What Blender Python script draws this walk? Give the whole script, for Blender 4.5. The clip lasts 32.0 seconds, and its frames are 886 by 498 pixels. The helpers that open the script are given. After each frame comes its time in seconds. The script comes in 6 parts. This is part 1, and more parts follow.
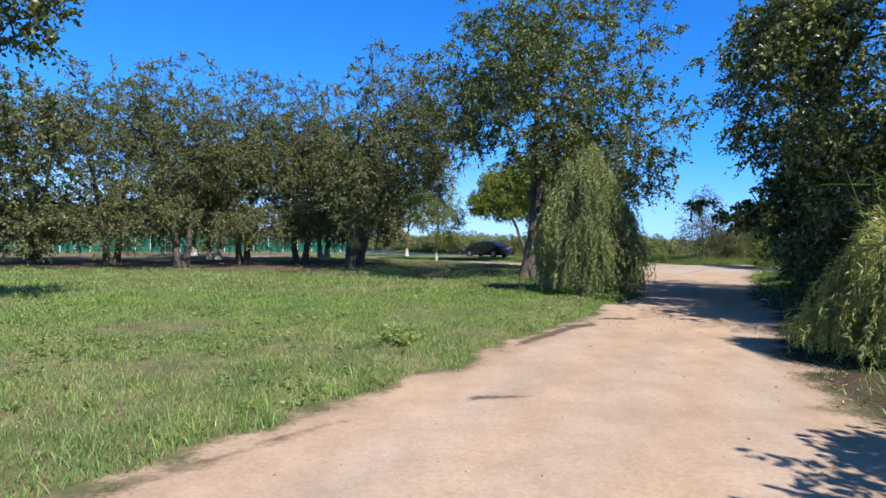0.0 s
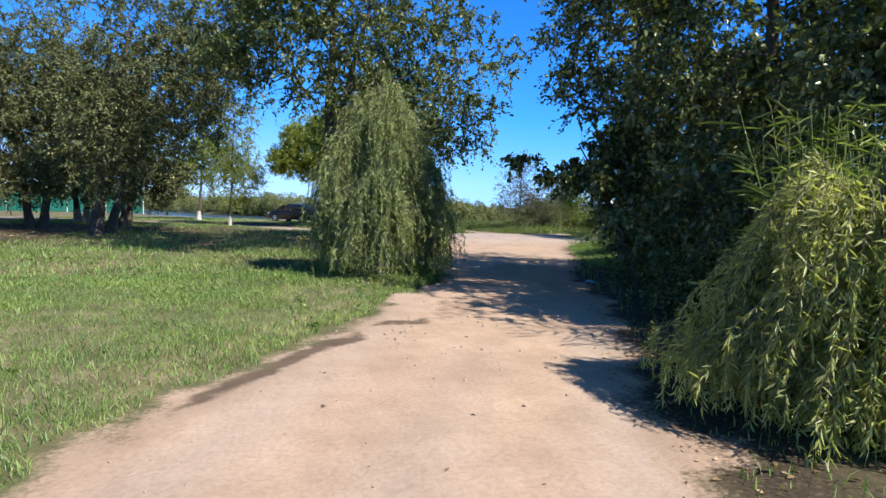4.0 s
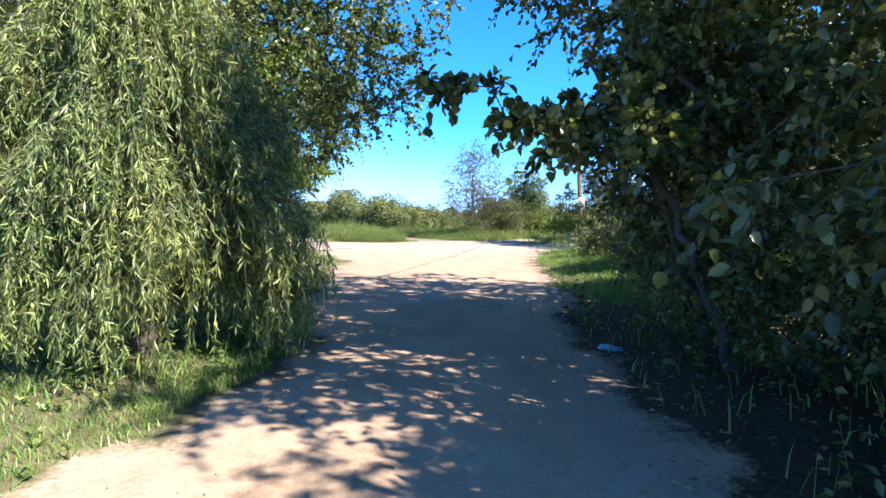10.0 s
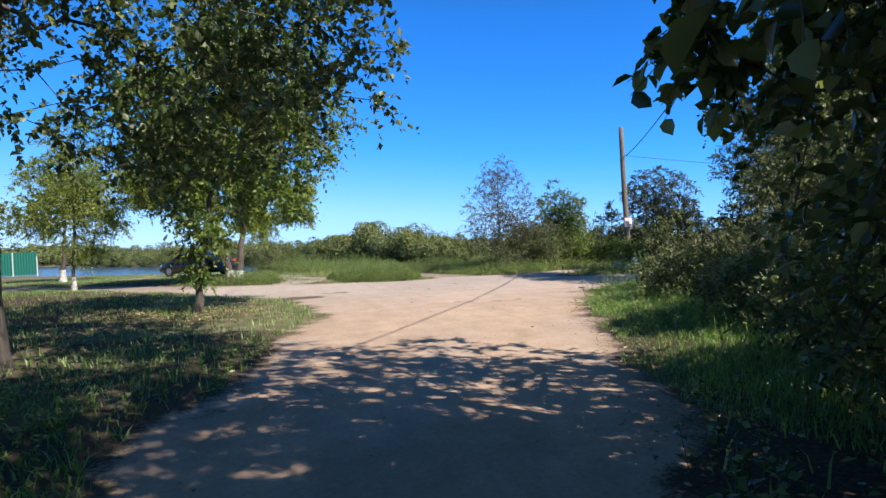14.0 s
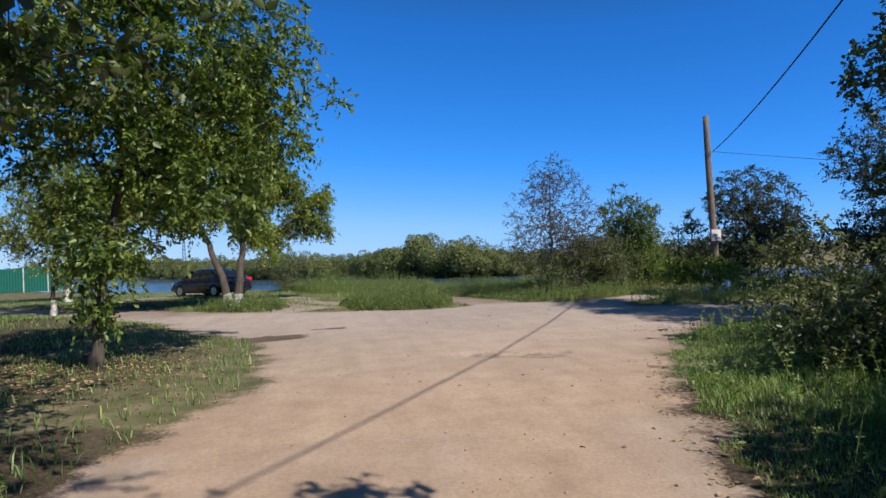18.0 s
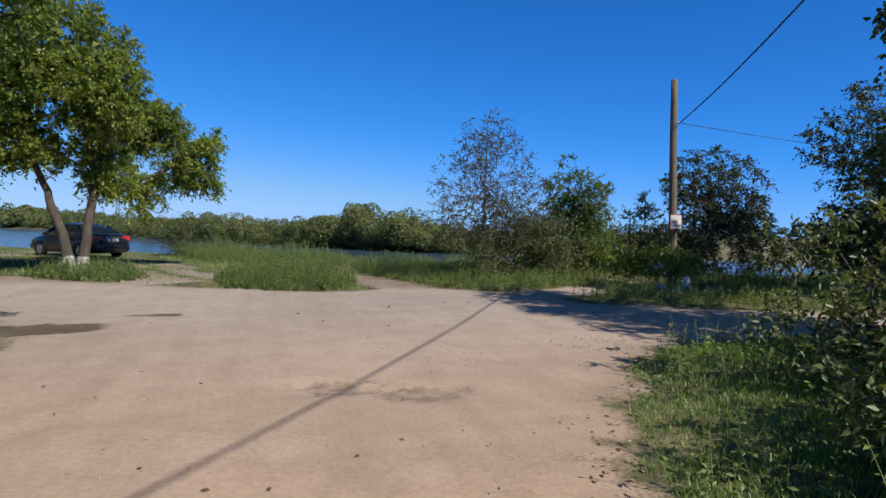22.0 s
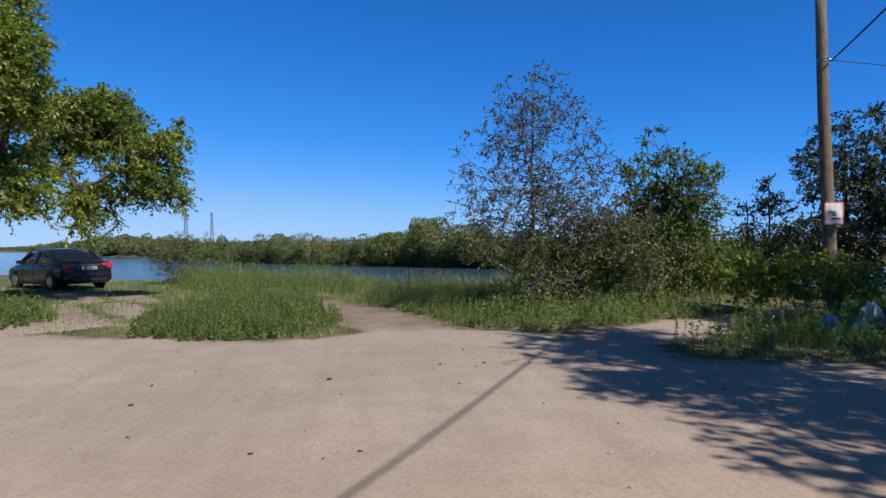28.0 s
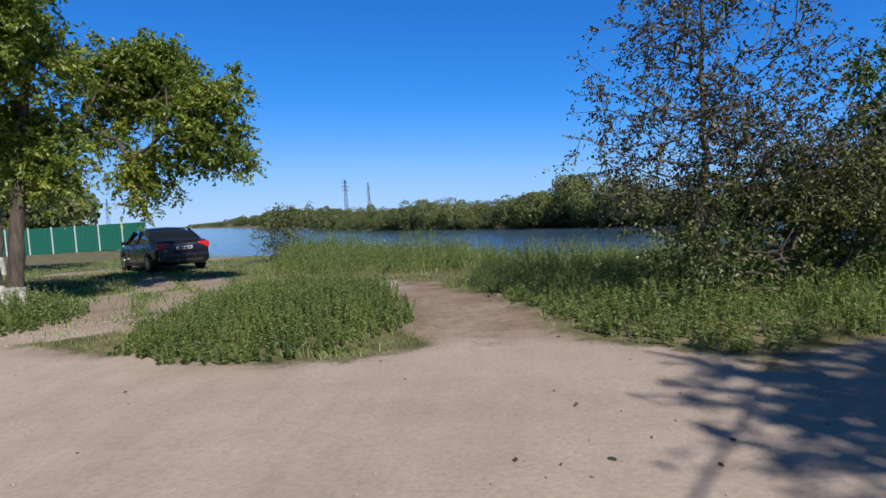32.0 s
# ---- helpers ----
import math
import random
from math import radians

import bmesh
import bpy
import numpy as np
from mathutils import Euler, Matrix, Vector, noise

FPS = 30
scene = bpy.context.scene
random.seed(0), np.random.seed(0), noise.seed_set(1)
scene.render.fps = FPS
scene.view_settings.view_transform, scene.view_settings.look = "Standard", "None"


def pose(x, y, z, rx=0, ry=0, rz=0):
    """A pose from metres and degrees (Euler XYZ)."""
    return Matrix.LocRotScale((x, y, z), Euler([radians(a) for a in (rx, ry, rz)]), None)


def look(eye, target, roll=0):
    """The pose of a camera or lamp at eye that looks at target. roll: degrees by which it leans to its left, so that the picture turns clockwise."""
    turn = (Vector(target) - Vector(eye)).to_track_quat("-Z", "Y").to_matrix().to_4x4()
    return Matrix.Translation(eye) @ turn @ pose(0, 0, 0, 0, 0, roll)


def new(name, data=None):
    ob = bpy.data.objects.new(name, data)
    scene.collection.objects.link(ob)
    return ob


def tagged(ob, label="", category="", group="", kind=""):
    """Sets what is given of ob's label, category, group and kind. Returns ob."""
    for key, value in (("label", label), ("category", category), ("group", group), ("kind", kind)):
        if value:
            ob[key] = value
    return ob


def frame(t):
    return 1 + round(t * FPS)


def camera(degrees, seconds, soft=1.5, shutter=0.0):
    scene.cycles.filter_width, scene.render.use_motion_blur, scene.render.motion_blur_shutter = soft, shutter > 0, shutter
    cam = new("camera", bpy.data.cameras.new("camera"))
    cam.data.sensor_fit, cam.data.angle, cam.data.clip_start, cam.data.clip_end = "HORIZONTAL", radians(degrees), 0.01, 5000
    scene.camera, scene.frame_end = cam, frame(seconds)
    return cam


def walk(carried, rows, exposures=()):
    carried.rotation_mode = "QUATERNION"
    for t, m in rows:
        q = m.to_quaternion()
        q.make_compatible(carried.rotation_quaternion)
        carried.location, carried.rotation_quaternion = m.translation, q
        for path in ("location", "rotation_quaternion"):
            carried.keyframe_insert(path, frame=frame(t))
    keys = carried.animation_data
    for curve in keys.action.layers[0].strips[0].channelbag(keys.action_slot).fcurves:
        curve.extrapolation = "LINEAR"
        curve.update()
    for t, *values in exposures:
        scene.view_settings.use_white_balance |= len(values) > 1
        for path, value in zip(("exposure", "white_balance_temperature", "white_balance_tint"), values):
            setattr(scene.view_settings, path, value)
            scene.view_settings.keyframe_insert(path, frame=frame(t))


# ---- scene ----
cam = camera(72.0, 32.0)
# seconds, eye, a point looked at, roll
PATH = [
    (0, (0.862, 0.928, 1.652), (0.815, 2.927, 1.620), 0.14),
    (0.5, (0.983, 1.524, 1.668), (1.028, 3.522, 1.595), -0.90),
    (1, (1.100, 2.127, 1.653), (1.267, 4.118, 1.576), -0.47),
    (1.5, (1.269, 2.724, 1.661), (1.504, 4.709, 1.606), 1.73),
    (2, (1.465, 3.312, 1.638), (1.786, 5.285, 1.582), 0.61),
    (2.5, (1.729, 3.815, 1.641), (2.151, 5.767, 1.545), -1.27),
    (4.5, (2.898, 5.968, 1.628), (3.413, 7.895, 1.487), 1.70),
    (5, (3.198, 6.465, 1.627), (3.581, 8.424, 1.522), 1.70),
    (5.5, (3.440, 7.070, 1.582), (3.760, 9.042, 1.511), 0.95),
    (6, (3.667, 7.702, 1.575), (3.906, 9.687, 1.527), 0.90),
    (6.5, (3.864, 8.253, 1.557), (4.100, 10.239, 1.493), -1.15),
    (7, (4.050, 8.856, 1.540), (4.298, 10.840, 1.492), 0.00),
    (7.5, (4.244, 9.408, 1.502), (4.564, 11.382, 1.437), 0.15),
    (8, (4.479, 9.978, 1.506), (4.867, 11.939, 1.426), -1.80),
    (8.5, (4.673, 10.507, 1.486), (5.183, 12.440, 1.410), -1.25),
    (9, (4.950, 11.100, 1.492), (5.506, 13.020, 1.411), -0.30),
    (9.5, (5.185, 11.630, 1.476), (5.814, 13.526, 1.376), -0.70),
    (10, (5.473, 12.178, 1.483), (6.113, 14.069, 1.360), 0.10),
    (10.5, (5.736, 12.623, 1.494), (6.352, 14.521, 1.349), -1.10),
    (11, (6.044, 13.176, 1.509), (6.564, 15.104, 1.394), -2.00),
    (11.5, (6.288, 13.660, 1.515), (6.715, 15.613, 1.435), -1.55),
    (12, (6.547, 14.268, 1.502), (6.913, 16.233, 1.473), 0.40),
    (12.5, (6.681, 14.793, 1.482), (7.010, 16.767, 1.506), 0.90),
    (13, (6.894, 15.422, 1.491), (7.318, 17.376, 1.517), -0.30),
    (13.5, (7.153, 16.051, 1.495), (7.687, 17.978, 1.491), -2.60),
    (15.5, (8.800, 18.527, 1.615), (9.334, 20.454, 1.559), -1.90),
    (16, (9.035, 19.093, 1.587), (9.537, 21.027, 1.531), -3.70),
    (16.5, (9.161, 19.639, 1.632), (9.604, 21.589, 1.595), -1.80),
    (17, (9.374, 20.182, 1.643), (9.751, 22.146, 1.626), -2.20),
    (17.5, (9.548, 20.702, 1.694), (9.888, 22.673, 1.687), -2.80),
    (18, (9.698, 21.260, 1.690), (10.042, 23.230, 1.712), -2.30),
    (18.5, (9.876, 21.794, 1.676), (10.255, 23.758, 1.668), -2.80),
    (19, (10.090, 22.328, 1.704), (10.496, 24.286, 1.668), -4.40),
    (19.5, (10.340, 22.828, 1.673), (10.825, 24.767, 1.599), -5.00),
    (20, (10.553, 23.241, 1.727), (11.080, 25.169, 1.652), -2.60),
    (20.5, (10.807, 23.629, 1.704), (11.360, 25.550, 1.633), -1.30),
    (21, (11.082, 24.109, 1.702), (11.628, 26.032, 1.663), -0.10),
    (21.5, (11.371, 24.525, 1.653), (11.924, 26.445, 1.589), -1.50),
    (22, (11.606, 25.034, 1.640), (12.115, 26.967, 1.575), 1.40),
    (22.5, (11.857, 25.472, 1.623), (12.294, 27.422, 1.546), 1.30),
    (23, (12.102, 25.949, 1.631), (12.417, 27.923, 1.556), 2.20),
    (23.5, (12.368, 26.364, 1.615), (12.671, 28.340, 1.553), -0.70),
    (24, (12.614, 26.869, 1.605), (12.889, 28.848, 1.528), 0.70),
    (24.5, (12.789, 27.374, 1.576), (13.068, 29.352, 1.484), -1.80),
    (26.5, (13.296, 29.054, 1.527), (13.551, 31.037, 1.461), -0.60),
    (27, (13.656, 29.541, 1.527), (13.920, 31.522, 1.479), -0.90),
    (27.5, (13.883, 30.014, 1.530), (14.158, 31.994, 1.499), -0.30),
    (28, (14.228, 30.492, 1.528), (14.472, 32.476, 1.511), -0.70),
    (28.5, (14.439, 30.883, 1.525), (14.648, 32.871, 1.519), -0.32),
    (29, (14.682, 31.316, 1.515), (14.856, 33.307, 1.482), -1.75),
    (29.5, (14.781, 31.864, 1.505), (14.895, 33.859, 1.492), -1.87),
    (30, (14.877, 32.362, 1.515), (14.972, 34.359, 1.476), -3.00),
    (30.5, (14.941, 32.920, 1.520), (14.990, 34.918, 1.437), -1.10),
    (31, (14.950, 33.480, 1.510), (14.930, 35.475, 1.374), -3.50),
    (31.5, (15.060, 34.040, 1.505), (14.885, 36.028, 1.375), -2.75),
    (32, (15.210, 34.570, 1.505), (14.956, 36.551, 1.380), -3.50),
]
EXPOSURES = [(0, 0.6), (4.5, 0.72), (7, 0.92), (9, 1.24), (10, 1.47), (11.5, 1.58), (12.5, 1.36), (13, 1.0), (13.5, 0.75), (15.5, 0.38), (17, 0.14), (20, -0.03), (24, -0.15), (32, -0.06)]
walk(cam, [(t, look(eye, target, roll)) for t, eye, target, roll in PATH], EXPOSURES)

# ---- world, sun ----
SUN_DIR = Vector((0.58, -0.815, 0.0)).normalized()
SUN_EL = radians(42.6)
world = bpy.data.worlds.new("World")
scene.world = world
world.use_nodes = True
wn = world.node_tree.nodes
sky = wn.new("ShaderNodeTexSky")
sky.sky_type = "NISHITA"
sky.sun_disc = False
sky.sun_elevation = SUN_EL
sky.sun_rotation = math.atan2(SUN_DIR.x, SUN_DIR.y)
sky.altitude = 100
sky.air_density = 1.0
sky.dust_density = 0.0
sky.ozone_density = 5.0
wn["Background"].inputs["Strength"].default_value = 0.376
# clear-air colour by the sky's own brightness: deep blue overhead, paler towards the horizon
grey = wn.new("ShaderNodeRGBToBW")
world.node_tree.links.new(sky.outputs[0], grey.inputs[0])
span = wn.new("ShaderNodeMapRange")
span.inputs["From Min"].default_value = 1.0
span.inputs["From Max"].default_value = 13.0
world.node_tree.links.new(grey.outputs[0], span.inputs["Value"])
air = wn.new("ShaderNodeValToRGB")
for k, (p, c) in enumerate(((0.0, (0.045, 0.115, 0.22)), (0.09, (0.024, 0.21, 0.77)), (0.26, (0.036, 0.215, 0.63)), (0.5, (0.1, 0.215, 0.39)), (1.0, (0.16, 0.16, 0.17)))):
    if k > 1:
        air.color_ramp.elements.new(p)
    el = air.color_ramp.elements[k]
    el.position, el.color = p, (*c, 1)
world.node_tree.links.new(span.outputs[0], air.inputs["Fac"])
azure = wn.new("ShaderNodeMix")
azure.data_type, azure.blend_type = "RGBA", "MULTIPLY"
azure.inputs[0].default_value = 1.0
world.node_tree.links.new(grey.outputs[0], azure.inputs[6])
world.node_tree.links.new(air.outputs[0], azure.inputs[7])
world.node_tree.links.new(azure.outputs[2], wn["Background"].inputs["Color"])
sun_data = bpy.data.lights.new("sun", "SUN")
sun_data.energy = 5.0
sun_data.angle = radians(0.55)
sun_data.color = (1.0, 0.94, 0.85)
sun = new("sun", sun_data)
sd = Vector((SUN_DIR.x * math.cos(SUN_EL), SUN_DIR.y * math.cos(SUN_EL), math.sin(SUN_EL)))
sun.matrix_world = look(sd * 60, (0, 0, 0))


# ---- materials ----
def nodes_of(name):
    m = bpy.data.materials.new(name)
    m.use_nodes = True
    nt = m.node_tree
    return m, nt, nt.nodes["Principled BSDF"], nt.nodes["Material Output"]


def noise_node(nt, scale, detail=4.0, rough=0.55, coord=None):
    n = nt.nodes.new("ShaderNodeTexNoise")
    n.inputs["Scale"].default_value = scale
    n.inputs["Detail"].default_value = detail
    n.inputs["Roughness"].default_value = rough
    if coord is not None:
        nt.links.new(coord, n.inputs["Vector"])
    return n


def ramp_node(nt, fac, stops):
    r = nt.nodes.new("ShaderNodeValToRGB")
    e = r.color_ramp.elements
    while len(e) < len(stops):
        e.new(0.5)
    for el, (p, c) in zip(e, stops):
        el.position = p
        el.color = (*c, 1)
    nt.links.new(fac, r.inputs["Fac"])
    return r


def mix_node(nt, fac, a, b, mode="MIX"):
    m = nt.nodes.new("ShaderNodeMix")
    m.data_type = "RGBA"
    m.blend_type = mode
    for sock, v in ((m.inputs[0], fac), (m.inputs[6], a), (m.inputs[7], b)):
        if isinstance(v, (int, float)):
            sock.default_value = v
        elif isinstance(v, tuple):
            sock.default_value = (*v, 1)
        else:
            nt.links.new(v, sock)
    return m.outputs[2]


def bump(nt, bsdf, height, strength, distance=0.02):
    b = nt.nodes.new("ShaderNodeBump")
    b.inputs["Strength"].default_value = strength
    b.inputs["Distance"].default_value = distance
    nt.links.new(height, b.inputs["Height"])
    nt.links.new(b.outputs[0], bsdf.inputs["Normal"])


def coords(nt, kind="Object"):
    return nt.nodes.new("ShaderNodeTexCoord").outputs[kind]


def leaf_mat(name, dark, mid, light, rough=0.42, through_share=0.32, patch=0.6):
    """Leaves: colour by leaf and by patch, a waxy face, and light that passes through."""
    m, nt, p, out = nodes_of(name)
    geo = nt.nodes.new("ShaderNodeNewGeometry")
    r = ramp_node(nt, geo.outputs["Random Per Island"], [(0.0, dark), (0.55, mid), (1.0, light)])
    n = noise_node(nt, patch, 2, coord=coords(nt))
    tone = ramp_node(nt, n.outputs["Fac"], [(0.3, (0.72, 0.78, 0.75)), (0.7, (1.2, 1.12, 0.95))])
    col = mix_node(nt, 1.0, r.outputs[0], tone.outputs[0], "MULTIPLY")
    nt.links.new(col, p.inputs["Base Color"])
    p.inputs["Roughness"].default_value = rough
    p.inputs["Specular IOR Level"].default_value = 0.5
    tr = nt.nodes.new("ShaderNodeBsdfTranslucent")
    nt.links.new(mix_node(nt, 1.0, col, (1.25, 1.35, 0.55), "MULTIPLY"), tr.inputs["Color"])
    mx = nt.nodes.new("ShaderNodeMixShader")
    mx.inputs[0].default_value = through_share
    nt.links.new(p.outputs[0], mx.inputs[1])
    nt.links.new(tr.outputs[0], mx.inputs[2])
    nt.links.new(mx.outputs[0], out.inputs["Surface"])
    return m


def rough_mat(name, c1, c2, scale=6.0, rough=0.85, bump_s=0.4, bump_scale=40.0, metallic=0.0, dist=0.01):
    m, nt, p, out = nodes_of(name)
    co = coords(nt)
    n1 = noise_node(nt, scale, 5, 0.6, co)
    n2 = noise_node(nt, bump_scale, 4, 0.6, co)
    r = ramp_node(nt, n1.outputs["Fac"], [(0.3, c1), (0.7, c2)])
    col = mix_node(nt, 0.25, r.outputs[0], n2.outputs["Color"], "OVERLAY")
    hs = nt.nodes.new("ShaderNodeHueSaturation")
    hs.inputs["Saturation"].default_value = 0.9
    nt.links.new(col, hs.inputs["Color"])
    nt.links.new(hs.outputs[0], p.inputs["Base Color"])
    p.inputs["Roughness"].default_value = rough
    p.inputs["Metallic"].default_value = metallic
    if bump_s:
        bump(nt, p, n2.outputs["Fac"], bump_s, dist)
    return m


def plain_mat(name, c, rough=0.5, metallic=0.0, coat=0.0):
    m, nt, p, out = nodes_of(name)
    n = noise_node(nt, 9.0, 4, 0.6, coords(nt))
    r = ramp_node(nt, n.outputs["Fac"], [(0.3, tuple(v * 0.85 for v in c)), (0.7, tuple(min(1, v * 1.12) for v in c))])
    nt.links.new(r.outputs[0], p.inputs["Base Color"])
    rr = nt.nodes.new("ShaderNodeMapRange")
    rr.inputs["To Min"].default_value = max(0.02, rough - 0.08)
    rr.inputs["To Max"].default_value = min(1, rough + 0.08)
    nt.links.new(n.outputs["Fac"], rr.inputs["Value"])
    nt.links.new(rr.outputs[0], p.inputs["Roughness"])
    p.inputs["Metallic"].default_value = metallic
    p.inputs["Coat Weight"].default_value = coat
    return m


def bark_mat(name, c1, c2):
    m, nt, p, out = nodes_of(name)
    co = coords(nt)
    mp = nt.nodes.new("ShaderNodeMapping")
    mp.inputs["Scale"].default_value = (9, 9, 1.6)
    nt.links.new(co, mp.inputs["Vector"])
    n1 = noise_node(nt, 2.2, 6, 0.65, mp.outputs[0])
    n2 = noise_node(nt, 1.5, 3, 0.5, co)
    r = ramp_node(nt, n1.outputs["Fac"], [(0.32, c1), (0.68, c2)])
    tone = ramp_node(nt, n2.outputs["Fac"], [(0.3, (0.75, 0.75, 0.75)), (0.7, (1.15, 1.12, 1.08))])
    nt.links.new(mix_node(nt, 1.0, r.outputs[0], tone.outputs[0], "MULTIPLY"), p.inputs["Base Color"])
    p.inputs["Roughness"].default_value = 0.92
    bump(nt, p, n1.outputs["Fac"], 0.8, 0.03)
    return m


def ground_mat():
    """Sandy track where the sheet is bare, turf and soil elsewhere, with damp stains and silt."""
    m, nt, p, out = nodes_of("earth")
    co = coords(nt)

    def attr(n):
        a = nt.nodes.new("ShaderNodeAttribute")
        a.attribute_name = n
        return a.outputs["Fac"]

    big = noise_node(nt, 0.22, 4, 0.55, co)
    mid = noise_node(nt, 1.7, 6, 0.62, co)
    fine = noise_node(nt, 24.0, 5, 0.65, co)
    grit = noise_node(nt, 130.0, 3, 0.6, co)
    # stretched noise along the track for tyre streaks
    mp = nt.nodes.new("ShaderNodeMapping")
    mp.inputs["Rotation"].default_value = (0, 0, radians(30))
    mp.inputs["Scale"].default_value = (1.6, 0.16, 1)
    nt.links.new(co, mp.inputs["Vector"])
    streak = noise_node(nt, 1.6, 5, 0.6, mp.outputs[0])
    tan_far = ramp_node(nt, mid.outputs["Fac"], [(0.25, (0.42, 0.298, 0.21)), (0.5, (0.50, 0.358, 0.258)), (0.76, (0.565, 0.415, 0.305))])
    grey = ramp_node(nt, mid.outputs["Fac"], [(0.28, (0.425, 0.345, 0.29)), (0.7, (0.5, 0.41, 0.35))])
    sand = mix_node(nt, attr("silt"), tan_far.outputs[0], grey.outputs[0])
    tone = ramp_node(nt, big.outputs["Fac"], [(0.3, (0.88, 0.87, 0.86)), (0.7, (1.08, 1.07, 1.05))])
    sand = mix_node(nt, 1.0, sand, tone.outputs[0], "MULTIPLY")
    st = ramp_node(nt, streak.outputs["Fac"], [(0.32, (0.91, 0.9, 0.885)), (0.55, (1.0, 1.0, 1.0)), (0.8, (1.05, 1.05, 1.04))])
    sand = mix_node(nt, 0.8, sand, st.outputs[0], "MULTIPLY")
    fl = ramp_node(nt, fine.outputs["Fac"], [(0.3, (0.84, 0.835, 0.83)), (0.55, (1.0, 1.0, 1.0)), (0.72, (1.07, 1.07, 1.06))])
    sand = mix_node(nt, 1.0, sand, fl.outputs[0], "MULTIPLY")
    gr = ramp_node(nt, grit.outputs["Fac"], [(0.22, (0.62, 0.6, 0.58)), (0.36, (1, 1, 1)), (0.7, (1, 1, 1)), (0.8, (1.18, 1.16, 1.12))])
    sand = mix_node(nt, 0.6, sand, gr.outputs[0], "MULTIPLY")
    trod = ramp_node(nt, mid.outputs["Fac"], [(0.3, (0.2, 0.14, 0.095)), (0.7, (0.32, 0.235, 0.165))])
    sand = mix_node(nt, attr("earthy"), sand, mix_node(nt, 1.0, trod.outputs[0], fl.outputs[0], "MULTIPLY"))
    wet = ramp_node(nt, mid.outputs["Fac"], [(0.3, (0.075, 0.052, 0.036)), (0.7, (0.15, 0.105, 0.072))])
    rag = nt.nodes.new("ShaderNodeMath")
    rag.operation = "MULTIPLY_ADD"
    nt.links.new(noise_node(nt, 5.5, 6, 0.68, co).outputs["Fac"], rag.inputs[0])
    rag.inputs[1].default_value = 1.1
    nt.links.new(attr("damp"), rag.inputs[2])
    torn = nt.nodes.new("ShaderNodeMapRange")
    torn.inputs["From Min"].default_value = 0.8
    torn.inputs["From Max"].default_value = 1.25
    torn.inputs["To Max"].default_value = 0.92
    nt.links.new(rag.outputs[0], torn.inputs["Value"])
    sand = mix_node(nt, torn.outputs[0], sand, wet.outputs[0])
    cell = nt.nodes.new("ShaderNodeTexVoronoi")
    cell.feature = "DISTANCE_TO_EDGE"
    cell.inputs["Scale"].default_value = 3.6
    warp = nt.nodes.new("ShaderNodeVectorMath")
    warp.operation = "MULTIPLY_ADD"
    jag = noise_node(nt, 9.0, 4, 0.6, co)
    nt.links.new(jag.outputs["Color"], warp.inputs[0])
    warp.inputs[1].default_value = (0.22, 0.22, 0.0)
    nt.links.new(co, warp.inputs[2])
    nt.links.new(warp.outputs[0], cell.inputs["Vector"])
    line = ramp_node(nt, cell.outputs["Distance"], [(0.0, (0.42, 0.4, 0.38)), (0.028, (1, 1, 1))])
    sand = mix_node(nt, attr("crack"), sand, mix_node(nt, 1.0, sand, line.outputs[0], "MULTIPLY"))
    soil = ramp_node(nt, mid.outputs["Fac"], [(0.3, (0.09, 0.095, 0.042)), (0.5, (0.16, 0.145, 0.075)), (0.75, (0.31, 0.25, 0.155))])
    soil = mix_node(nt, 1.0, soil.outputs[0], fl.outputs[0], "MULTIPLY")
    litter = ramp_node(nt, fine.outputs["Fac"], [(0.3, (0.032, 0.024, 0.016)), (0.55, (0.075, 0.055, 0.036)), (0.75, (0.19, 0.14, 0.088))])
    soil = mix_node(nt, attr("litter"), soil, litter.outputs[0])
    # ragged border between the two
    add = nt.nodes.new("ShaderNodeMath")
    add.operation = "MULTIPLY_ADD"
    nt.links.new(mid.outputs["Fac"], add.inputs[0])
    add.inputs[1].default_value = 0.55
    nt.links.new(attr("bare"), add.inputs[2])
    add2 = nt.nodes.new("ShaderNodeMath")
    add2.operation = "MULTIPLY_ADD"
    nt.links.new(fine.outputs["Fac"], add2.inputs[0])
    add2.inputs[1].default_value = 0.3
    nt.links.new(add.outputs[0], add2.inputs[2])
    mask = nt.nodes.new("ShaderNodeMapRange")
    mask.inputs["From Min"].default_value = 0.86
    mask.inputs["From Max"].default_value = 1.0
    nt.links.new(add2.outputs[0], mask.inputs["Value"])
    nt.links.new(mix_node(nt, mask.outputs[0], soil, sand), p.inputs["Base Color"])
    p.inputs["Roughness"].default_value = 0.95
    p.inputs["Specular IOR Level"].default_value = 0.2
    hsum = nt.nodes.new("ShaderNodeMath")
    hsum.operation = "MULTIPLY_ADD"
    nt.links.new(grit.outputs["Fac"], hsum.inputs[0])
    hsum.inputs[1].default_value = 0.25
    nt.links.new(fine.outputs["Fac"], hsum.inputs[2])
    bump(nt, p, hsum.outputs[0], 0.6, 0.014)
    return m


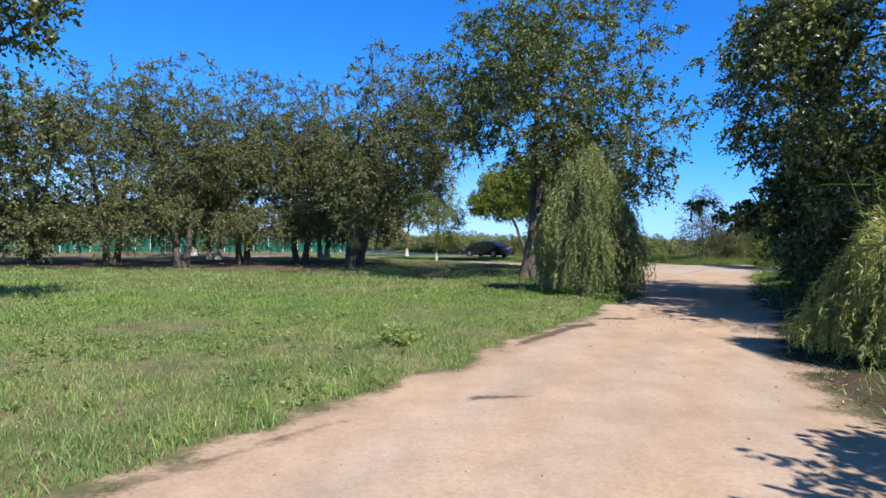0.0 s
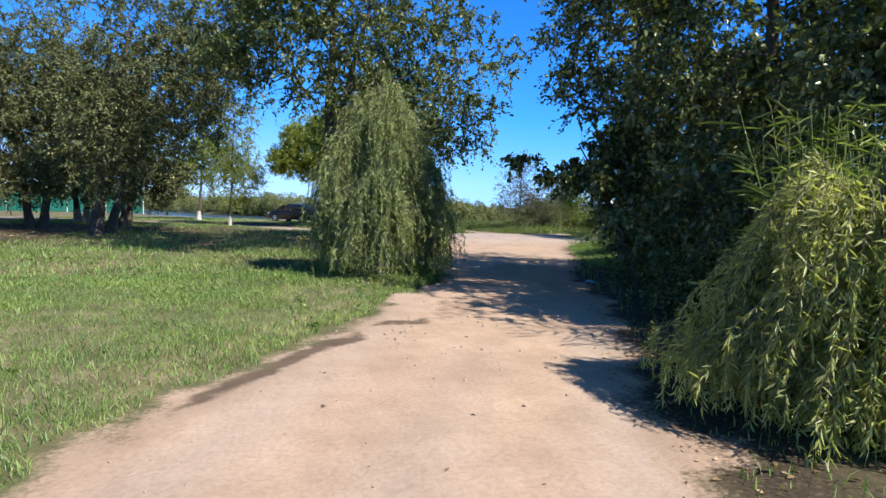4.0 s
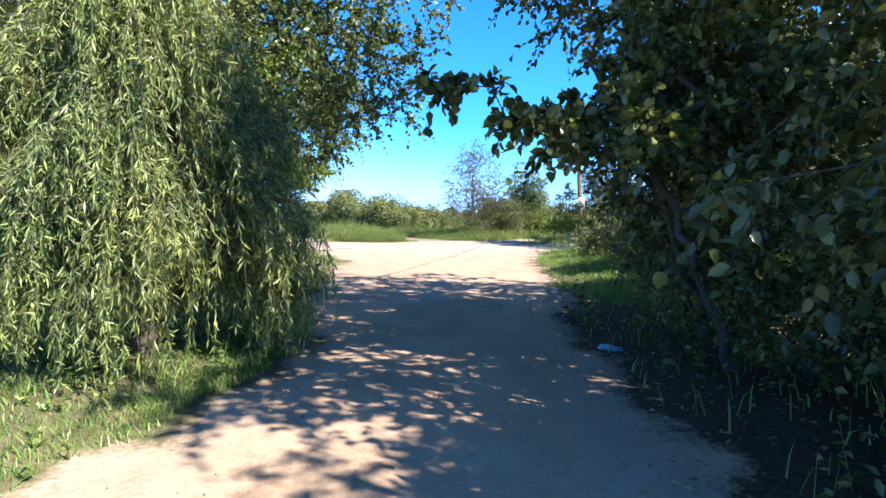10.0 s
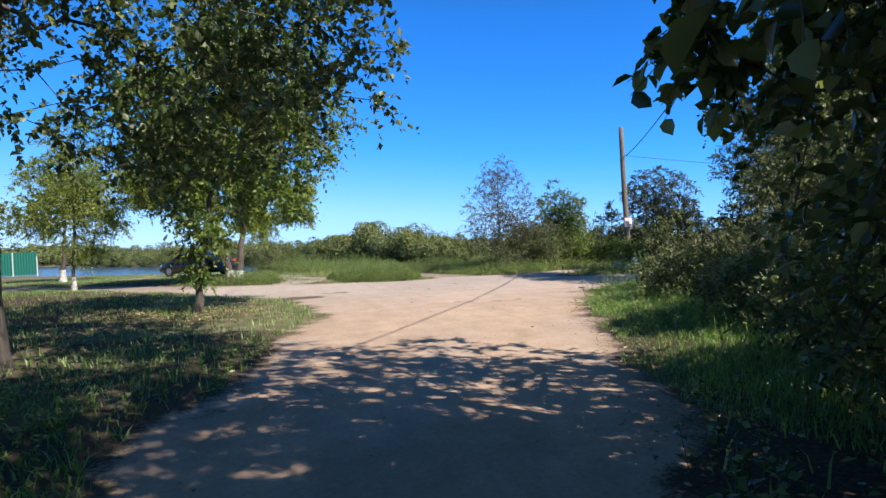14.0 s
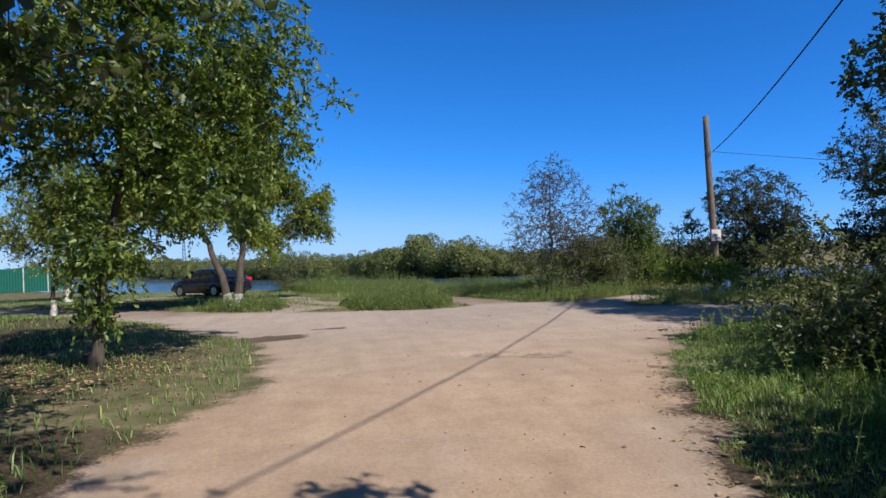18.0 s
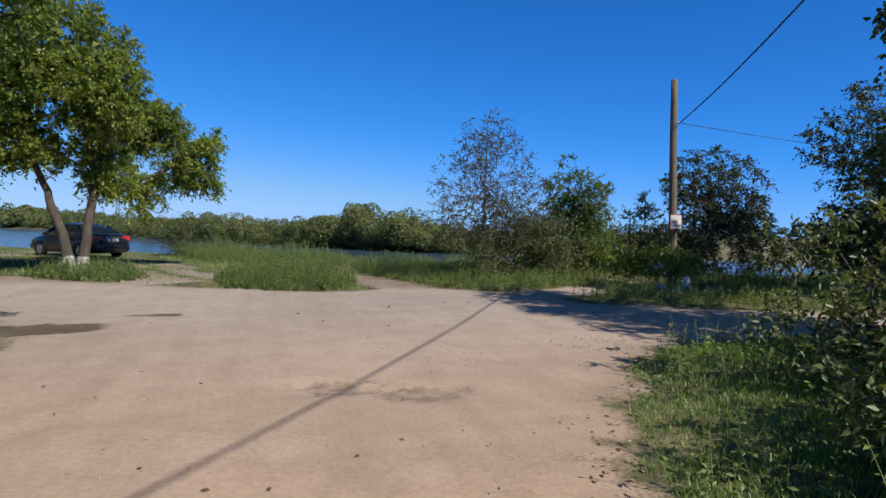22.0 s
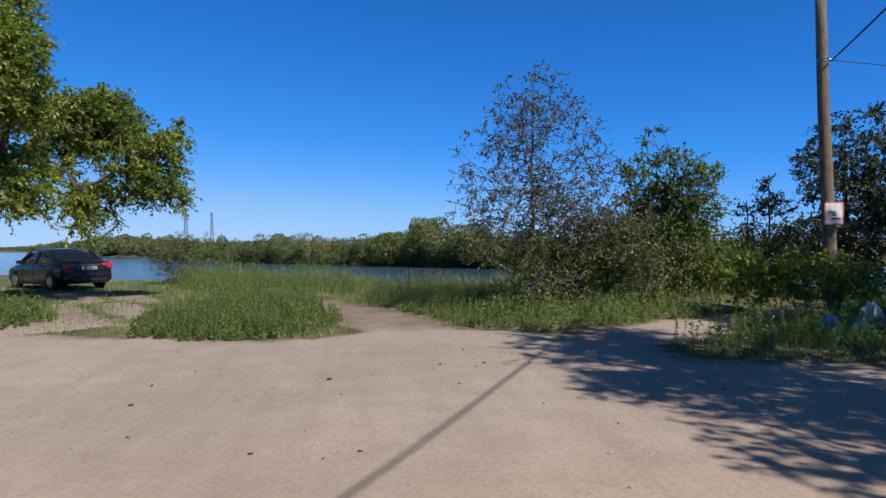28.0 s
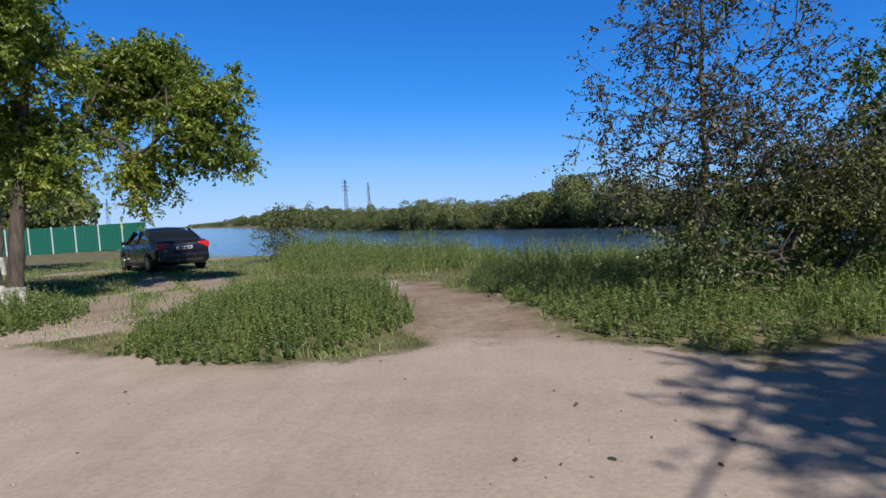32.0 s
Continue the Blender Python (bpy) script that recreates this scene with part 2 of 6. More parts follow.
EARTH = ground_mat()
LEAF_ELM = leaf_mat("elm_leaf", (0.045, 0.064, 0.025), (0.12, 0.15, 0.056), (0.3, 0.33, 0.155), 0.27, 0.3)
LEAF_ORCHARD = leaf_mat("orchard_leaf", (0.05, 0.063, 0.027), (0.125, 0.143, 0.06), (0.28, 0.29, 0.135), 0.55, 0.25)
LEAF_POPLAR = leaf_mat("poplar_leaf", (0.048, 0.068, 0.026), (0.11, 0.145, 0.052), (0.26, 0.28, 0.115), 0.45, 0.3)
LEAF_MAPLE = leaf_mat("maple_leaf", (0.1, 0.15, 0.03), (0.235, 0.3, 0.06), (0.43, 0.47, 0.13), 0.42, 0.42)
LEAF_ASH = leaf_mat("ash_maple_leaf", (0.065, 0.115, 0.025), (0.14, 0.21, 0.045), (0.29, 0.34, 0.09), 0.42, 0.36)
LEAF_WILLOW = leaf_mat("willow_leaf", (0.075, 0.11, 0.04), (0.235, 0.3, 0.11), (0.48, 0.53, 0.23), 0.36, 0.33)
LEAF_YELLOW = leaf_mat("yellowing_willow_leaf", (0.24, 0.27, 0.09), (0.48, 0.5, 0.19), (0.66, 0.66, 0.33), 0.38, 0.5)
LEAF_GREEN = leaf_mat("green_leaf", (0.065, 0.11, 0.024), (0.13, 0.19, 0.04), (0.24, 0.285, 0.075), 0.45, 0.3)
LEAF_DRY = leaf_mat("withered_leaf", (0.04, 0.043, 0.03), (0.09, 0.09, 0.062), (0.2, 0.185, 0.13), 0.5, 0.15)
LEAF_SHRUB = leaf_mat("shrub_leaf", (0.06, 0.08, 0.034), (0.145, 0.17, 0.07), (0.29, 0.31, 0.145), 0.45, 0.3)
LEAF_SILVER = leaf_mat("oleaster_leaf", (0.035, 0.047, 0.03), (0.07, 0.088, 0.055), (0.14, 0.158, 0.105), 0.45, 0.22)
LEAF_FAR = leaf_mat("far_leaf", (0.1, 0.125, 0.05), (0.17, 0.195, 0.075), (0.26, 0.27, 0.11), 0.7, 0.35, 0.13)
LEAF_WEED = leaf_mat("weed_leaf", (0.11, 0.165, 0.05), (0.22, 0.295, 0.095), (0.36, 0.42, 0.165), 0.55, 0.33)
LEAF_MOUND = leaf_mat("mound_weed_leaf", (0.095, 0.145, 0.048), (0.205, 0.28, 0.1), (0.4, 0.46, 0.2), 0.5, 0.36, 1.4)
GRASS = leaf_mat("grass_blade", (0.095, 0.175, 0.045), (0.215, 0.345, 0.095), (0.4, 0.51, 0.205), 0.42, 0.4, 0.9)
GRASS_TALL = leaf_mat("tall_grass_blade", (0.12, 0.17, 0.05), (0.25, 0.31, 0.1), (0.42, 0.43, 0.19), 0.55, 0.36)
GRASS_DRY = leaf_mat("dry_grass_blade", (0.2, 0.15, 0.075), (0.36, 0.29, 0.15), (0.5, 0.43, 0.25), 0.7, 0.2)
BARK = bark_mat("bark", (0.045, 0.036, 0.028), (0.14, 0.115, 0.09))
BARK_PALE = bark_mat("pale_bark", (0.09, 0.075, 0.06), (0.22, 0.185, 0.145))
LIME = rough_mat("limewash", (0.16, 0.13, 0.1), (0.76, 0.74, 0.68), 9, 0.9, 0.3, 60)
WOOD_POLE = bark_mat("weathered_pole_wood", (0.13, 0.1, 0.075), (0.27, 0.215, 0.16))


# ---- mesh helpers ----
def np_mesh(name, V, F, mat, smooth=False):
    """A mesh from arrays of vertices and of faces with the same number of corners."""
    V = np.asarray(V, np.float32).reshape(-1, 3)
    F = np.asarray(F, np.int32)
    me = bpy.data.meshes.new(name)
    n, k = F.shape
    me.vertices.add(len(V))
    me.vertices.foreach_set("co", V.ravel())
    me.loops.add(n * k)
    me.loops.foreach_set("vertex_index", F.ravel())
    me.polygons.add(n)
    me.polygons.foreach_set("loop_start", np.arange(0, n * k, k, dtype=np.int32))
    if smooth:
        me.polygons.foreach_set("use_smooth", np.ones(n, bool))
    me.update(calc_edges=True)
    me.materials.append(mat)
    return me


def np_part(name, V, F, mat, parent=None, label="", smooth=False):
    ob = new(name, np_mesh(name, V, F, mat, smooth))
    if parent is not None:
        ob.parent = parent
    if label:
        ob["label"] = label
    return ob


def part(name, bm, material, parent, label=""):
    me = bpy.data.meshes.new(name)
    bm.to_mesh(me)
    bm.free()
    me.materials.append(material)
    ob = new(name, me)
    if parent is not None:
        ob.parent = parent
    if label:
        ob["label"] = label
    return ob


def unit(a):
    return a / np.maximum(np.linalg.norm(a, axis=-1, keepdims=True), 1e-9)


def vnoise(x, y, scale, seed=0):
    """Smooth lattice noise from 0 to 1."""
    x, y = np.asarray(x) / scale, np.asarray(y) / scale
    xi, yi = np.floor(x), np.floor(y)
    fx, fy = x - xi, y - yi
    fx, fy = fx * fx * (3 - 2 * fx), fy * fy * (3 - 2 * fy)

    def h(i, j):
        v = np.sin(i * 127.1 + j * 311.7 + seed * 74.7) * 43758.5453
        return v - np.floor(v)

    return (h(xi, yi) * (1 - fx) + h(xi + 1, yi) * fx) * (1 - fy) + (h(xi, yi + 1) * (1 - fx) + h(xi + 1, yi + 1) * fx) * fy


def leaves(P, D, N, L, W, shape=2):
    """Leaf blades: base P, way D, face N, length and width. shape 2: kite; 4: fuller blade of two folded halves."""
    n = len(P)
    D = unit(D)
    S = unit(np.cross(D, N))
    U = np.cross(S, D)
    L, W = np.broadcast_to(L, n)[:, None], np.broadcast_to(W, n)[:, None]
    if shape == 2:
        V = np.stack([P, P + D * L * 0.45 + S * W * 0.5 + U * W * 0.16, P + D * L - U * L * 0.1, P + D * L * 0.45 - S * W * 0.5 + U * W * 0.16], 1)
        F = np.array([[0, 1, 2], [0, 2, 3]])
        return V.reshape(-1, 3), (F[None] + 4 * np.arange(n)[:, None, None]).reshape(-1, 3)
    V = np.stack([P, P + D * L * 0.28 + S * W * 0.44 + U * W * 0.14, P + D * L * 0.66 + S * W * 0.4 + U * W * 0.12 - U * L * 0.03,
                  P + D * L - U * L * 0.14, P + D * L * 0.66 - S * W * 0.4 + U * W * 0.12 - U * L * 0.03, P + D * L * 0.28 - S * W * 0.44 + U * W * 0.14], 1)
    F = np.array([[0, 1, 2, 3], [0, 3, 4, 5]])
    return V.reshape(-1, 3), (F[None] + 6 * np.arange(n)[:, None, None]).reshape(-1, 4)


def tubes(A, B, ra, rb, sides=5):
    """Tapered round pieces from A to B."""
    A, B = np.asarray(A, float), np.asarray(B, float)
    D = unit(B - A)
    ref = np.where(np.abs(D[:, 2:3]) > 0.9, np.array([[1.0, 0, 0]]), np.array([[0, 0, 1.0]]))
    X = unit(np.cross(D, ref))
    Y = np.cross(D, X)
    an = np.arange(sides) * 2 * math.pi / sides
    ring = X[:, None] * np.cos(an)[None, :, None] + Y[:, None] * np.sin(an)[None, :, None]
    lo = A[:, None] + ring * np.asarray(ra)[:, None, None]
    hi = B[:, None] + ring * np.asarray(rb)[:, None, None]
    V = np.concatenate([lo, hi], 1)
    i = np.arange(sides)
    j = (i + 1) % sides
    F = np.stack([i, j, j + sides, i + sides], 1)
    return V.reshape(-1, 3), (F[None] + 2 * sides * np.arange(len(A))[:, None, None]).reshape(-1, 4)


def polytube(pts, radii, sides=10, rng=None, rough=0.0):
    """One welded tube through points, closed at the end."""
    pts = np.asarray(pts, float)
    T = unit(np.gradient(pts, axis=0))
    X = unit(np.cross(T, np.array([0.13, 0.99, 0.05])))
    Y = np.cross(T, X)
    an = np.arange(sides) * 2 * math.pi / sides
    rr = np.asarray(radii)[:, None] * np.ones((1, sides))
    if rough:
        rr = rr * (1 + rough * rng.standard_normal(rr.shape))
    V = pts[:, None] + (X[:, None] * np.cos(an)[None, :, None] + Y[:, None] * np.sin(an)[None, :, None]) * rr[..., None]
    n = len(pts)
    i = np.arange(sides)
    j = (i + 1) % sides
    F = np.concatenate([np.stack([i + k * sides, j + k * sides, j + (k + 1) * sides, i + (k + 1) * sides], 1) for k in range(n - 1)])
    return V.reshape(-1, 3), F


def box_bm(sx, sy, sz, at=(0, 0, 0), bevel=0.0, bm=None):
    bm = bm or bmesh.new()
    r = bmesh.ops.create_cube(bm, size=1)
    bmesh.ops.scale(bm, vec=(sx, sy, sz), verts=r["verts"])
    bmesh.ops.translate(bm, vec=at, verts=r["verts"])
    if bevel:
        es = list({e for v in r["verts"] for e in v.link_edges})
        bmesh.ops.bevel(bm, geom=es, offset=bevel, segments=2, affect="EDGES", profile=0.6)
    return bm


# ---- plan of the ground ----
TRACK = np.array([
    (-3.2, -6), (-2.6, 2), (-1.85, 4.7), (-0.95, 6.1), (-0.2, 7.6), (1.3, 9.9), (1.95, 11), (2.6, 12.2), (3.5, 13.9), (4.6, 16.1), (5.6, 17.6), (6.1, 19.4),
    (6.3, 21.3), (6.7, 23), (7.3, 25.6), (8.0, 28.3), (8.4, 30.2), (8.2, 32.5), (7.6, 34.8), (6.3, 37.4), (4.0, 40.9), (1.0, 44.2), (-3, 47.4), (-12, 52.5), (-30, 60),
    (-30, 63.5), (-12, 56), (-3, 50.3), (1.5, 47.3), (4.2, 45.0), (6.3, 43.1), (8.2, 42.2), (9.4, 41.7), (11.3, 40.8), (12.4, 40.75), (13.3, 40.8), (13.9, 41.4), (13.45, 43.2),
    (12.6, 45.4), (11.4, 47.6), (12.3, 48.1), (14.7, 45.2), (15.35, 43.3), (15.8, 41.9), (16.25, 41.2), (16.85, 40.6), (17.4, 40.3), (18.2, 40.7), (19.3, 41.3), (20.8, 41.9), (24, 43.6), (24.5, 42.9), (22, 41.2),
    (20, 40.0), (18.8, 39.0), (18.5, 38.1), (19.6, 37.4), (21.6, 36.6), (24, 35.9), (34, 32.5), (46, 28), (46, 25), (33, 29.4), (24, 31.9), (18.6, 33.1), (17, 32.7), (15.8, 31.6), (14.9, 30.3), (14.2, 28.9),
    (13.3, 27.2), (12.7, 25.4), (11.9, 23.5), (10.7, 21), (9.7, 18.9), (8.7, 16.6), (7.7, 14.2), (6.9, 12.2), (5.7, 9.8), (4.95, 7.7), (4.7, 6.2), (4.3, 3), (3.6, -6)])
NEAR_SHORE = np.array([(-900, 1250), (-300, 480), (-120, 215), (-60, 136), (-35, 108), (-15, 88), (0, 73), (12, 63.5), (22, 59), (32, 55), (45, 51), (70, 44), (140, 30), (900, -60)])
FAR_SHORE = np.array([(-900, 1560), (-500, 930), (-160, 420), (-80, 262), (-45, 205), (-10, 138), (10, 115), (25, 98), (35, 92), (60, 84), (140, 70), (900, -10)])
WATER_Z = -1.3


def poly_sd(x, y, poly):
    """Distance to a closed outline, positive inside."""
    x, y = np.asarray(x, float), np.asarray(y, float)
    best = np.full(x.shape, 1e9)
    inside = np.zeros(x.shape, bool)
    for (x1, y1), (x2, y2) in zip(poly, np.roll(poly, -1, 0)):
        dx, dy = x2 - x1, y2 - y1
        t = np.clip(((x - x1) * dx + (y - y1) * dy) / (dx * dx + dy * dy + 1e-12), 0, 1)
        best = np.minimum(best, np.hypot(x - x1 - t * dx, y - y1 - t * dy))
        if dy != 0:
            inside ^= ((y1 > y) != (y2 > y)) & (x < (x2 - x1) * (y - y1) / dy + x1)
    return np.where(inside, best, -best)


def smooth01(t):
    t = np.clip(t, 0, 1)
    return t * t * (3 - 2 * t)


def spot(x, y, cx, cy, rx, ry, turn=0.0):
    c, s = math.cos(radians(turn)), math.sin(radians(turn))
    u, v = (x - cx) * c + (y - cy) * s, -(x - cx) * s + (y - cy) * c
    return np.exp(-((u / rx) ** 2 + (v / ry) ** 2) ** 2)


def height(x, y, sd=None):
    x, y = np.asarray(x, float), np.asarray(y, float)
    if sd is None:
        sd = poly_sd(x, y, TRACK)
    near = np.interp(x, NEAR_SHORE[:, 0], NEAR_SHORE[:, 1])
    far = np.interp(x, FAR_SHORE[:, 0], FAR_SHORE[:, 1])
    slope = 0.75
    s1 = (near - y) * slope
    s2 = (y - far) * slope
    land = 0.0 + 0.06 * spot(x, y, 3, 54, 14, 11) + 0.1 * spot(x, y, -18, 78, 22, 16)
    land = land + 0.05 * (vnoise(x, y, 3.1, 3) - 0.5) + 0.025 * (vnoise(x, y, 0.9, 5) - 0.5)
    land = land + 0.07 * smooth01((-sd - 0.05) / 0.9) * (y < 60)
    rut = 0.05 * (vnoise(x + 0.45 * y, 0.12 * y, 0.45, 6) - 0.5) + 0.03 * (vnoise(x, y, 0.4, 7) - 0.5)
    land = land + rut * np.clip(sd, 0, 1) * (y < 24)
    land = land - 0.06 * spot(x, y, 12.2, 31.3, 0.55, 0.3, -15) - 0.06 * spot(x, y, 13.05, 30.95, 0.45, 0.32)
    bank = smooth01(s1 / 9.0)
    z = -2.4 + (land + 2.4) * bank
    farland = -2.4 + 2.7 * smooth01(s2 / 9.0)
    return np.where(s1 > 0, z, np.where(s2 > 0, farland, -2.4))


def steps(lo, hi, fine, far):
    mid = list(np.arange(lo, hi, fine))
    out, d, v = [], fine, hi
    while v < far:
        out.append(v)
        d *= 1.16
        v += d
    down, d, v = [], fine, lo
    while v > -far:
        d *= 1.16
        v -= d
        down.append(v)
    return np.array(down[::-1] + mid + out)


def build_ground():
    xs, ys = steps(-12, 26, 0.17, 2600), steps(-3, 50, 0.17, 2600)
    X, Y = np.meshgrid(xs, ys)
    sd = poly_sd(X, Y, TRACK)
    Z = height(X, Y, sd)
    wob = (vnoise(X, Y, 0.9, 11) - 0.5) * 0.5 + (vnoise(X, Y, 0.35, 12) - 0.5) * 0.25
    bare = np.clip(0.45 + (sd + wob) * 0.55, 0, 1)
    # wheel tracks to the parked car, trodden spots in the turf
    for cx, cy, rx, ry, turn in ((6.3, 48.4, 0.55, 2.6, 32), (7.9, 48.0, 0.5, 2.4, 32), (2.2, 57.5, 2.6, 1.6, 10), (0.5, 53.5, 1.6, 1.2, 0), (7.4, 45.0, 0.7, 3.0, 32), (8.9, 45.0, 0.6, 2.7, 32), (8.3, 42.8, 1.5, 0.7, 0), (4.5, 17.5, 0.6, 0.4, 20), (-2.6, 8.2, 0.9, 0.7, 0), (-4.5, 11.5, 1.2, 0.8, 10), (3.3, 15.9, 1.0, 0.5, 30), (-3.2, 5.2, 0.9, 0.5, 0)):
        bare = np.maximum(bare, np.where(Y > 40, 0.85, 0.3) * spot(X, Y, cx, cy, rx, ry, turn) * (0.6 + 0.8 * vnoise(X, Y, 0.5, 15)))
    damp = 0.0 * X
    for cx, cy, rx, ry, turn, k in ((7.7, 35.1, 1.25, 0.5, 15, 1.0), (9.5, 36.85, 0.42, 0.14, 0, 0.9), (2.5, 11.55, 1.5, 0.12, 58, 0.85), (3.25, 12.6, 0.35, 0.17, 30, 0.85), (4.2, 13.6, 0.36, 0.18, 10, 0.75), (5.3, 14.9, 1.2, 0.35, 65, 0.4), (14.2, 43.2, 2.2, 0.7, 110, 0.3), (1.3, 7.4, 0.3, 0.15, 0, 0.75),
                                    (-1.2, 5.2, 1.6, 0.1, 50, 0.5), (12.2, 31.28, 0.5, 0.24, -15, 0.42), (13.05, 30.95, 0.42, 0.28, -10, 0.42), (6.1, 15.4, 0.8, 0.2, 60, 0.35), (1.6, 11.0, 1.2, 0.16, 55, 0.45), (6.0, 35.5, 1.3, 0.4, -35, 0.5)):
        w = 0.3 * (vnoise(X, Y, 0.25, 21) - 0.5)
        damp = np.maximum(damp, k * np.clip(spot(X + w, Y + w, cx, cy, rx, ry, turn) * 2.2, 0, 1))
    litter = np.clip(smooth01((Y - 23.5 - 0.4 * np.clip(-X, 0, 14)) / 3.5) * (X < 4) * 1.3 + 1.0 * spot(X, Y, 5.0, 31.6, 2.2, 2.6) + 1.3 * smooth01((X - 4.3 - 0.16 * np.clip(Y - 6, 0, 99)) / 0.8) * (Y < 24) + 0.95 * (Y < 28) * (Y > 20) * (X > 1) + 0.5 * (Y <= 20) * (Y > 17) * (X > 2) + 0.7 * spot(X, Y, 14.6, 26.2, 1.6, 2), 0, 1)
    litter = litter * np.clip(vnoise(X, Y, 1.3, 31) * 1.2 + 0.4, 0, 1) * (Y < 52)
    silt = smooth01((Y - 27) / 12)
    along = X - 0.46 * Y
    silt = np.clip(silt + 1.1 * np.clip(vnoise(along, 0.1 * Y, 0.75, 36) - 0.4, 0, 1) * (Y < 27), 0, 1)
    crack = 0.7 * spot(X, Y, 13.3, 36.9, 0.45, 0.45) + 0.2 * spot(X, Y, 14.9, 36.1, 0.7, 0.3) + 0.9 * spot(X, Y, 12.6, 31.38, 0.4, 0.14, -35) + 0.9 * spot(X, Y, 13.1, 30.9, 0.28, 0.16) + 0.2 * spot(X, Y, 12.6, 31.2, 0.8, 0.3)
    earthy = np.clip(0.85 * smooth01((Y - 41.0) / 0.9) * (X > 12.5) * (X < 17) + 0.7 * smooth01((Y - 42.4) / 1.0) * (X < 10.5), 0, 1) * (Y < 60) * (0.55 + 0.6 * vnoise(X, Y, 0.8, 33))
    edge = np.clip(1 - np.abs(sd - 0.15) / 0.4, 0, 1) * vnoise(X, Y, 0.7, 34)
    earthy = np.clip(earthy + 0.6 * edge + 0.9 * np.clip(vnoise(along, 0.14 * Y, 0.5, 37) * vnoise(X, Y, 1.6, 38) - 0.38, 0, 1) * (Y < 27), 0, 1)
    nx = len(xs)
    idx = np.arange(len(xs) * len(ys)).reshape(len(ys), nx)
    Q = np.stack([idx[:-1, :-1], idx[:-1, 1:], idx[1:, 1:], idx[1:, :-1]], -1).reshape(-1, 4)
    core = (0.25 * (sd[:-1, :-1] + sd[:-1, 1:] + sd[1:, 1:] + sd[1:, :-1])).ravel() > 0.35
    V = np.stack([X, Y, Z], -1).reshape(-1, 3)
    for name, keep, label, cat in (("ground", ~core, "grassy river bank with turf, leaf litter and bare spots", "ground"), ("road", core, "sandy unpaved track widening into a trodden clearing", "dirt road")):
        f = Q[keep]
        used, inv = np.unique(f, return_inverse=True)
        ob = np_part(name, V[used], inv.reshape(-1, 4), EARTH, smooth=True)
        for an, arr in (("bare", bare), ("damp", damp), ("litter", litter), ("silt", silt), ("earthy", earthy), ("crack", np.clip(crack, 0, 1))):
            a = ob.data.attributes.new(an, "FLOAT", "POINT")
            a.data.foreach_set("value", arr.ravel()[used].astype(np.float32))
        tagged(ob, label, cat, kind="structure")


build_ground()


def build_water():
    m, nt, p, out = nodes_of("river_water")
    co = coords(nt)
    mp = nt.nodes.new("ShaderNodeMapping")
    mp.inputs["Scale"].default_value = (0.5, 1.3, 1)
    nt.links.new(co, mp.inputs["Vector"])
    n = noise_node(nt, 1.1, 5, 0.6, mp.outputs[0])
    n2 = noise_node(nt, 0.06, 3, 0.6, mp.outputs[0])
    r = ramp_node(nt, n2.outputs["Fac"], [(0.3, (0.04, 0.085, 0.14)), (0.7, (0.075, 0.135, 0.2))])
    nt.links.new(r.outputs[0], p.inputs["Base Color"])
    p.inputs["Roughness"].default_value = 0.12
    p.inputs["IOR"].default_value = 1.33
    bump(nt, p, n.outputs["Fac"], 0.5, 0.12)
    g = np.array([(-2600, 20, WATER_Z), (2600, -400, WATER_Z), (2600, 2600, WATER_Z), (-2600, 2600, WATER_Z)])
    ob = np_part("water", g, np.array([[0, 1, 2, 3]]), m)
    tagged(ob, "calm blue river with small ripples", "river", kind="structure")


build_water()


# ---- trees ----
def blob_points(rng, blobs, n, gap=0.35, freq=0.8):
    """Points in a set of ellipsoids (x, y, z, rx, ry, rz), towards their shells, with gaps."""
    B = np.array(blobs, float)
    vol = B[:, 3] * B[:, 4] * B[:, 5]
    vol = vol ** 0.8
    out = []
    off = rng.uniform(-50, 50, 3)
    while len(out) < n:
        b = B[rng.choice(len(B), p=vol / vol.sum())]
        v = rng.standard_normal(3)
        v /= np.linalg.norm(v)
        p = b[:3] + v * rng.uniform(0, 1) ** 0.45 * b[3:]
        if noise.noise(Vector((p + off) * freq)) > gap - 0.5 + rng.uniform(-0.1, 0.1):
            out.append(p)
    return np.array(out)


def grow(rng, stems, goals, step=0.55, sag=0.06):
    """A branch net: each goal joins the nearest node already there. Returns nodes, parents and the twig end of each goal."""
    nodes, par = [], []
    for st in stems:
        last = -1
        for p in st:
            nodes.append(np.array(p, float))
            par.append(last)
            last = len(nodes) - 1
    skip = [st[0][2] + 0.25 * (st[-1][2] - st[0][2]) for st in stems]
    low = min(skip)
    cap = len(nodes) + len(goals) * 14
    arr = np.zeros((cap, 3))
    arr[: len(nodes)] = nodes
    n = len(nodes)
    order = np.argsort(np.min([np.linalg.norm(goals - np.array(st[len(st) * 2 // 3]), axis=1) for st in stems], 0))
    ends = np.zeros(len(goals), int)
    for k in order:
        gpt = goals[k]
        d = arr[:n] - gpt
        cost = np.linalg.norm(d, axis=1) + 0.7 * np.maximum(0, d[:, 2]) + 3.0 * (arr[:n, 2] < low)
        i = int(np.argmin(cost))
        a = arr[i].copy()
        dist = np.linalg.norm(gpt - a)
        m = min(12, max(1, int(dist / step)))
        bend = rng.standard_normal(3) * 0.07 * dist
        for j in range(1, m + 1):
            f = j / m
            q = a + (gpt - a) * f + bend * math.sin(f * math.pi) + np.array([0, 0, sag * dist * math.sin(f * math.pi)])
            arr[n] = q
            par.append(i)
            i = n
            n += 1
        ends[k] = i
    return arr[:n], np.array(par), ends


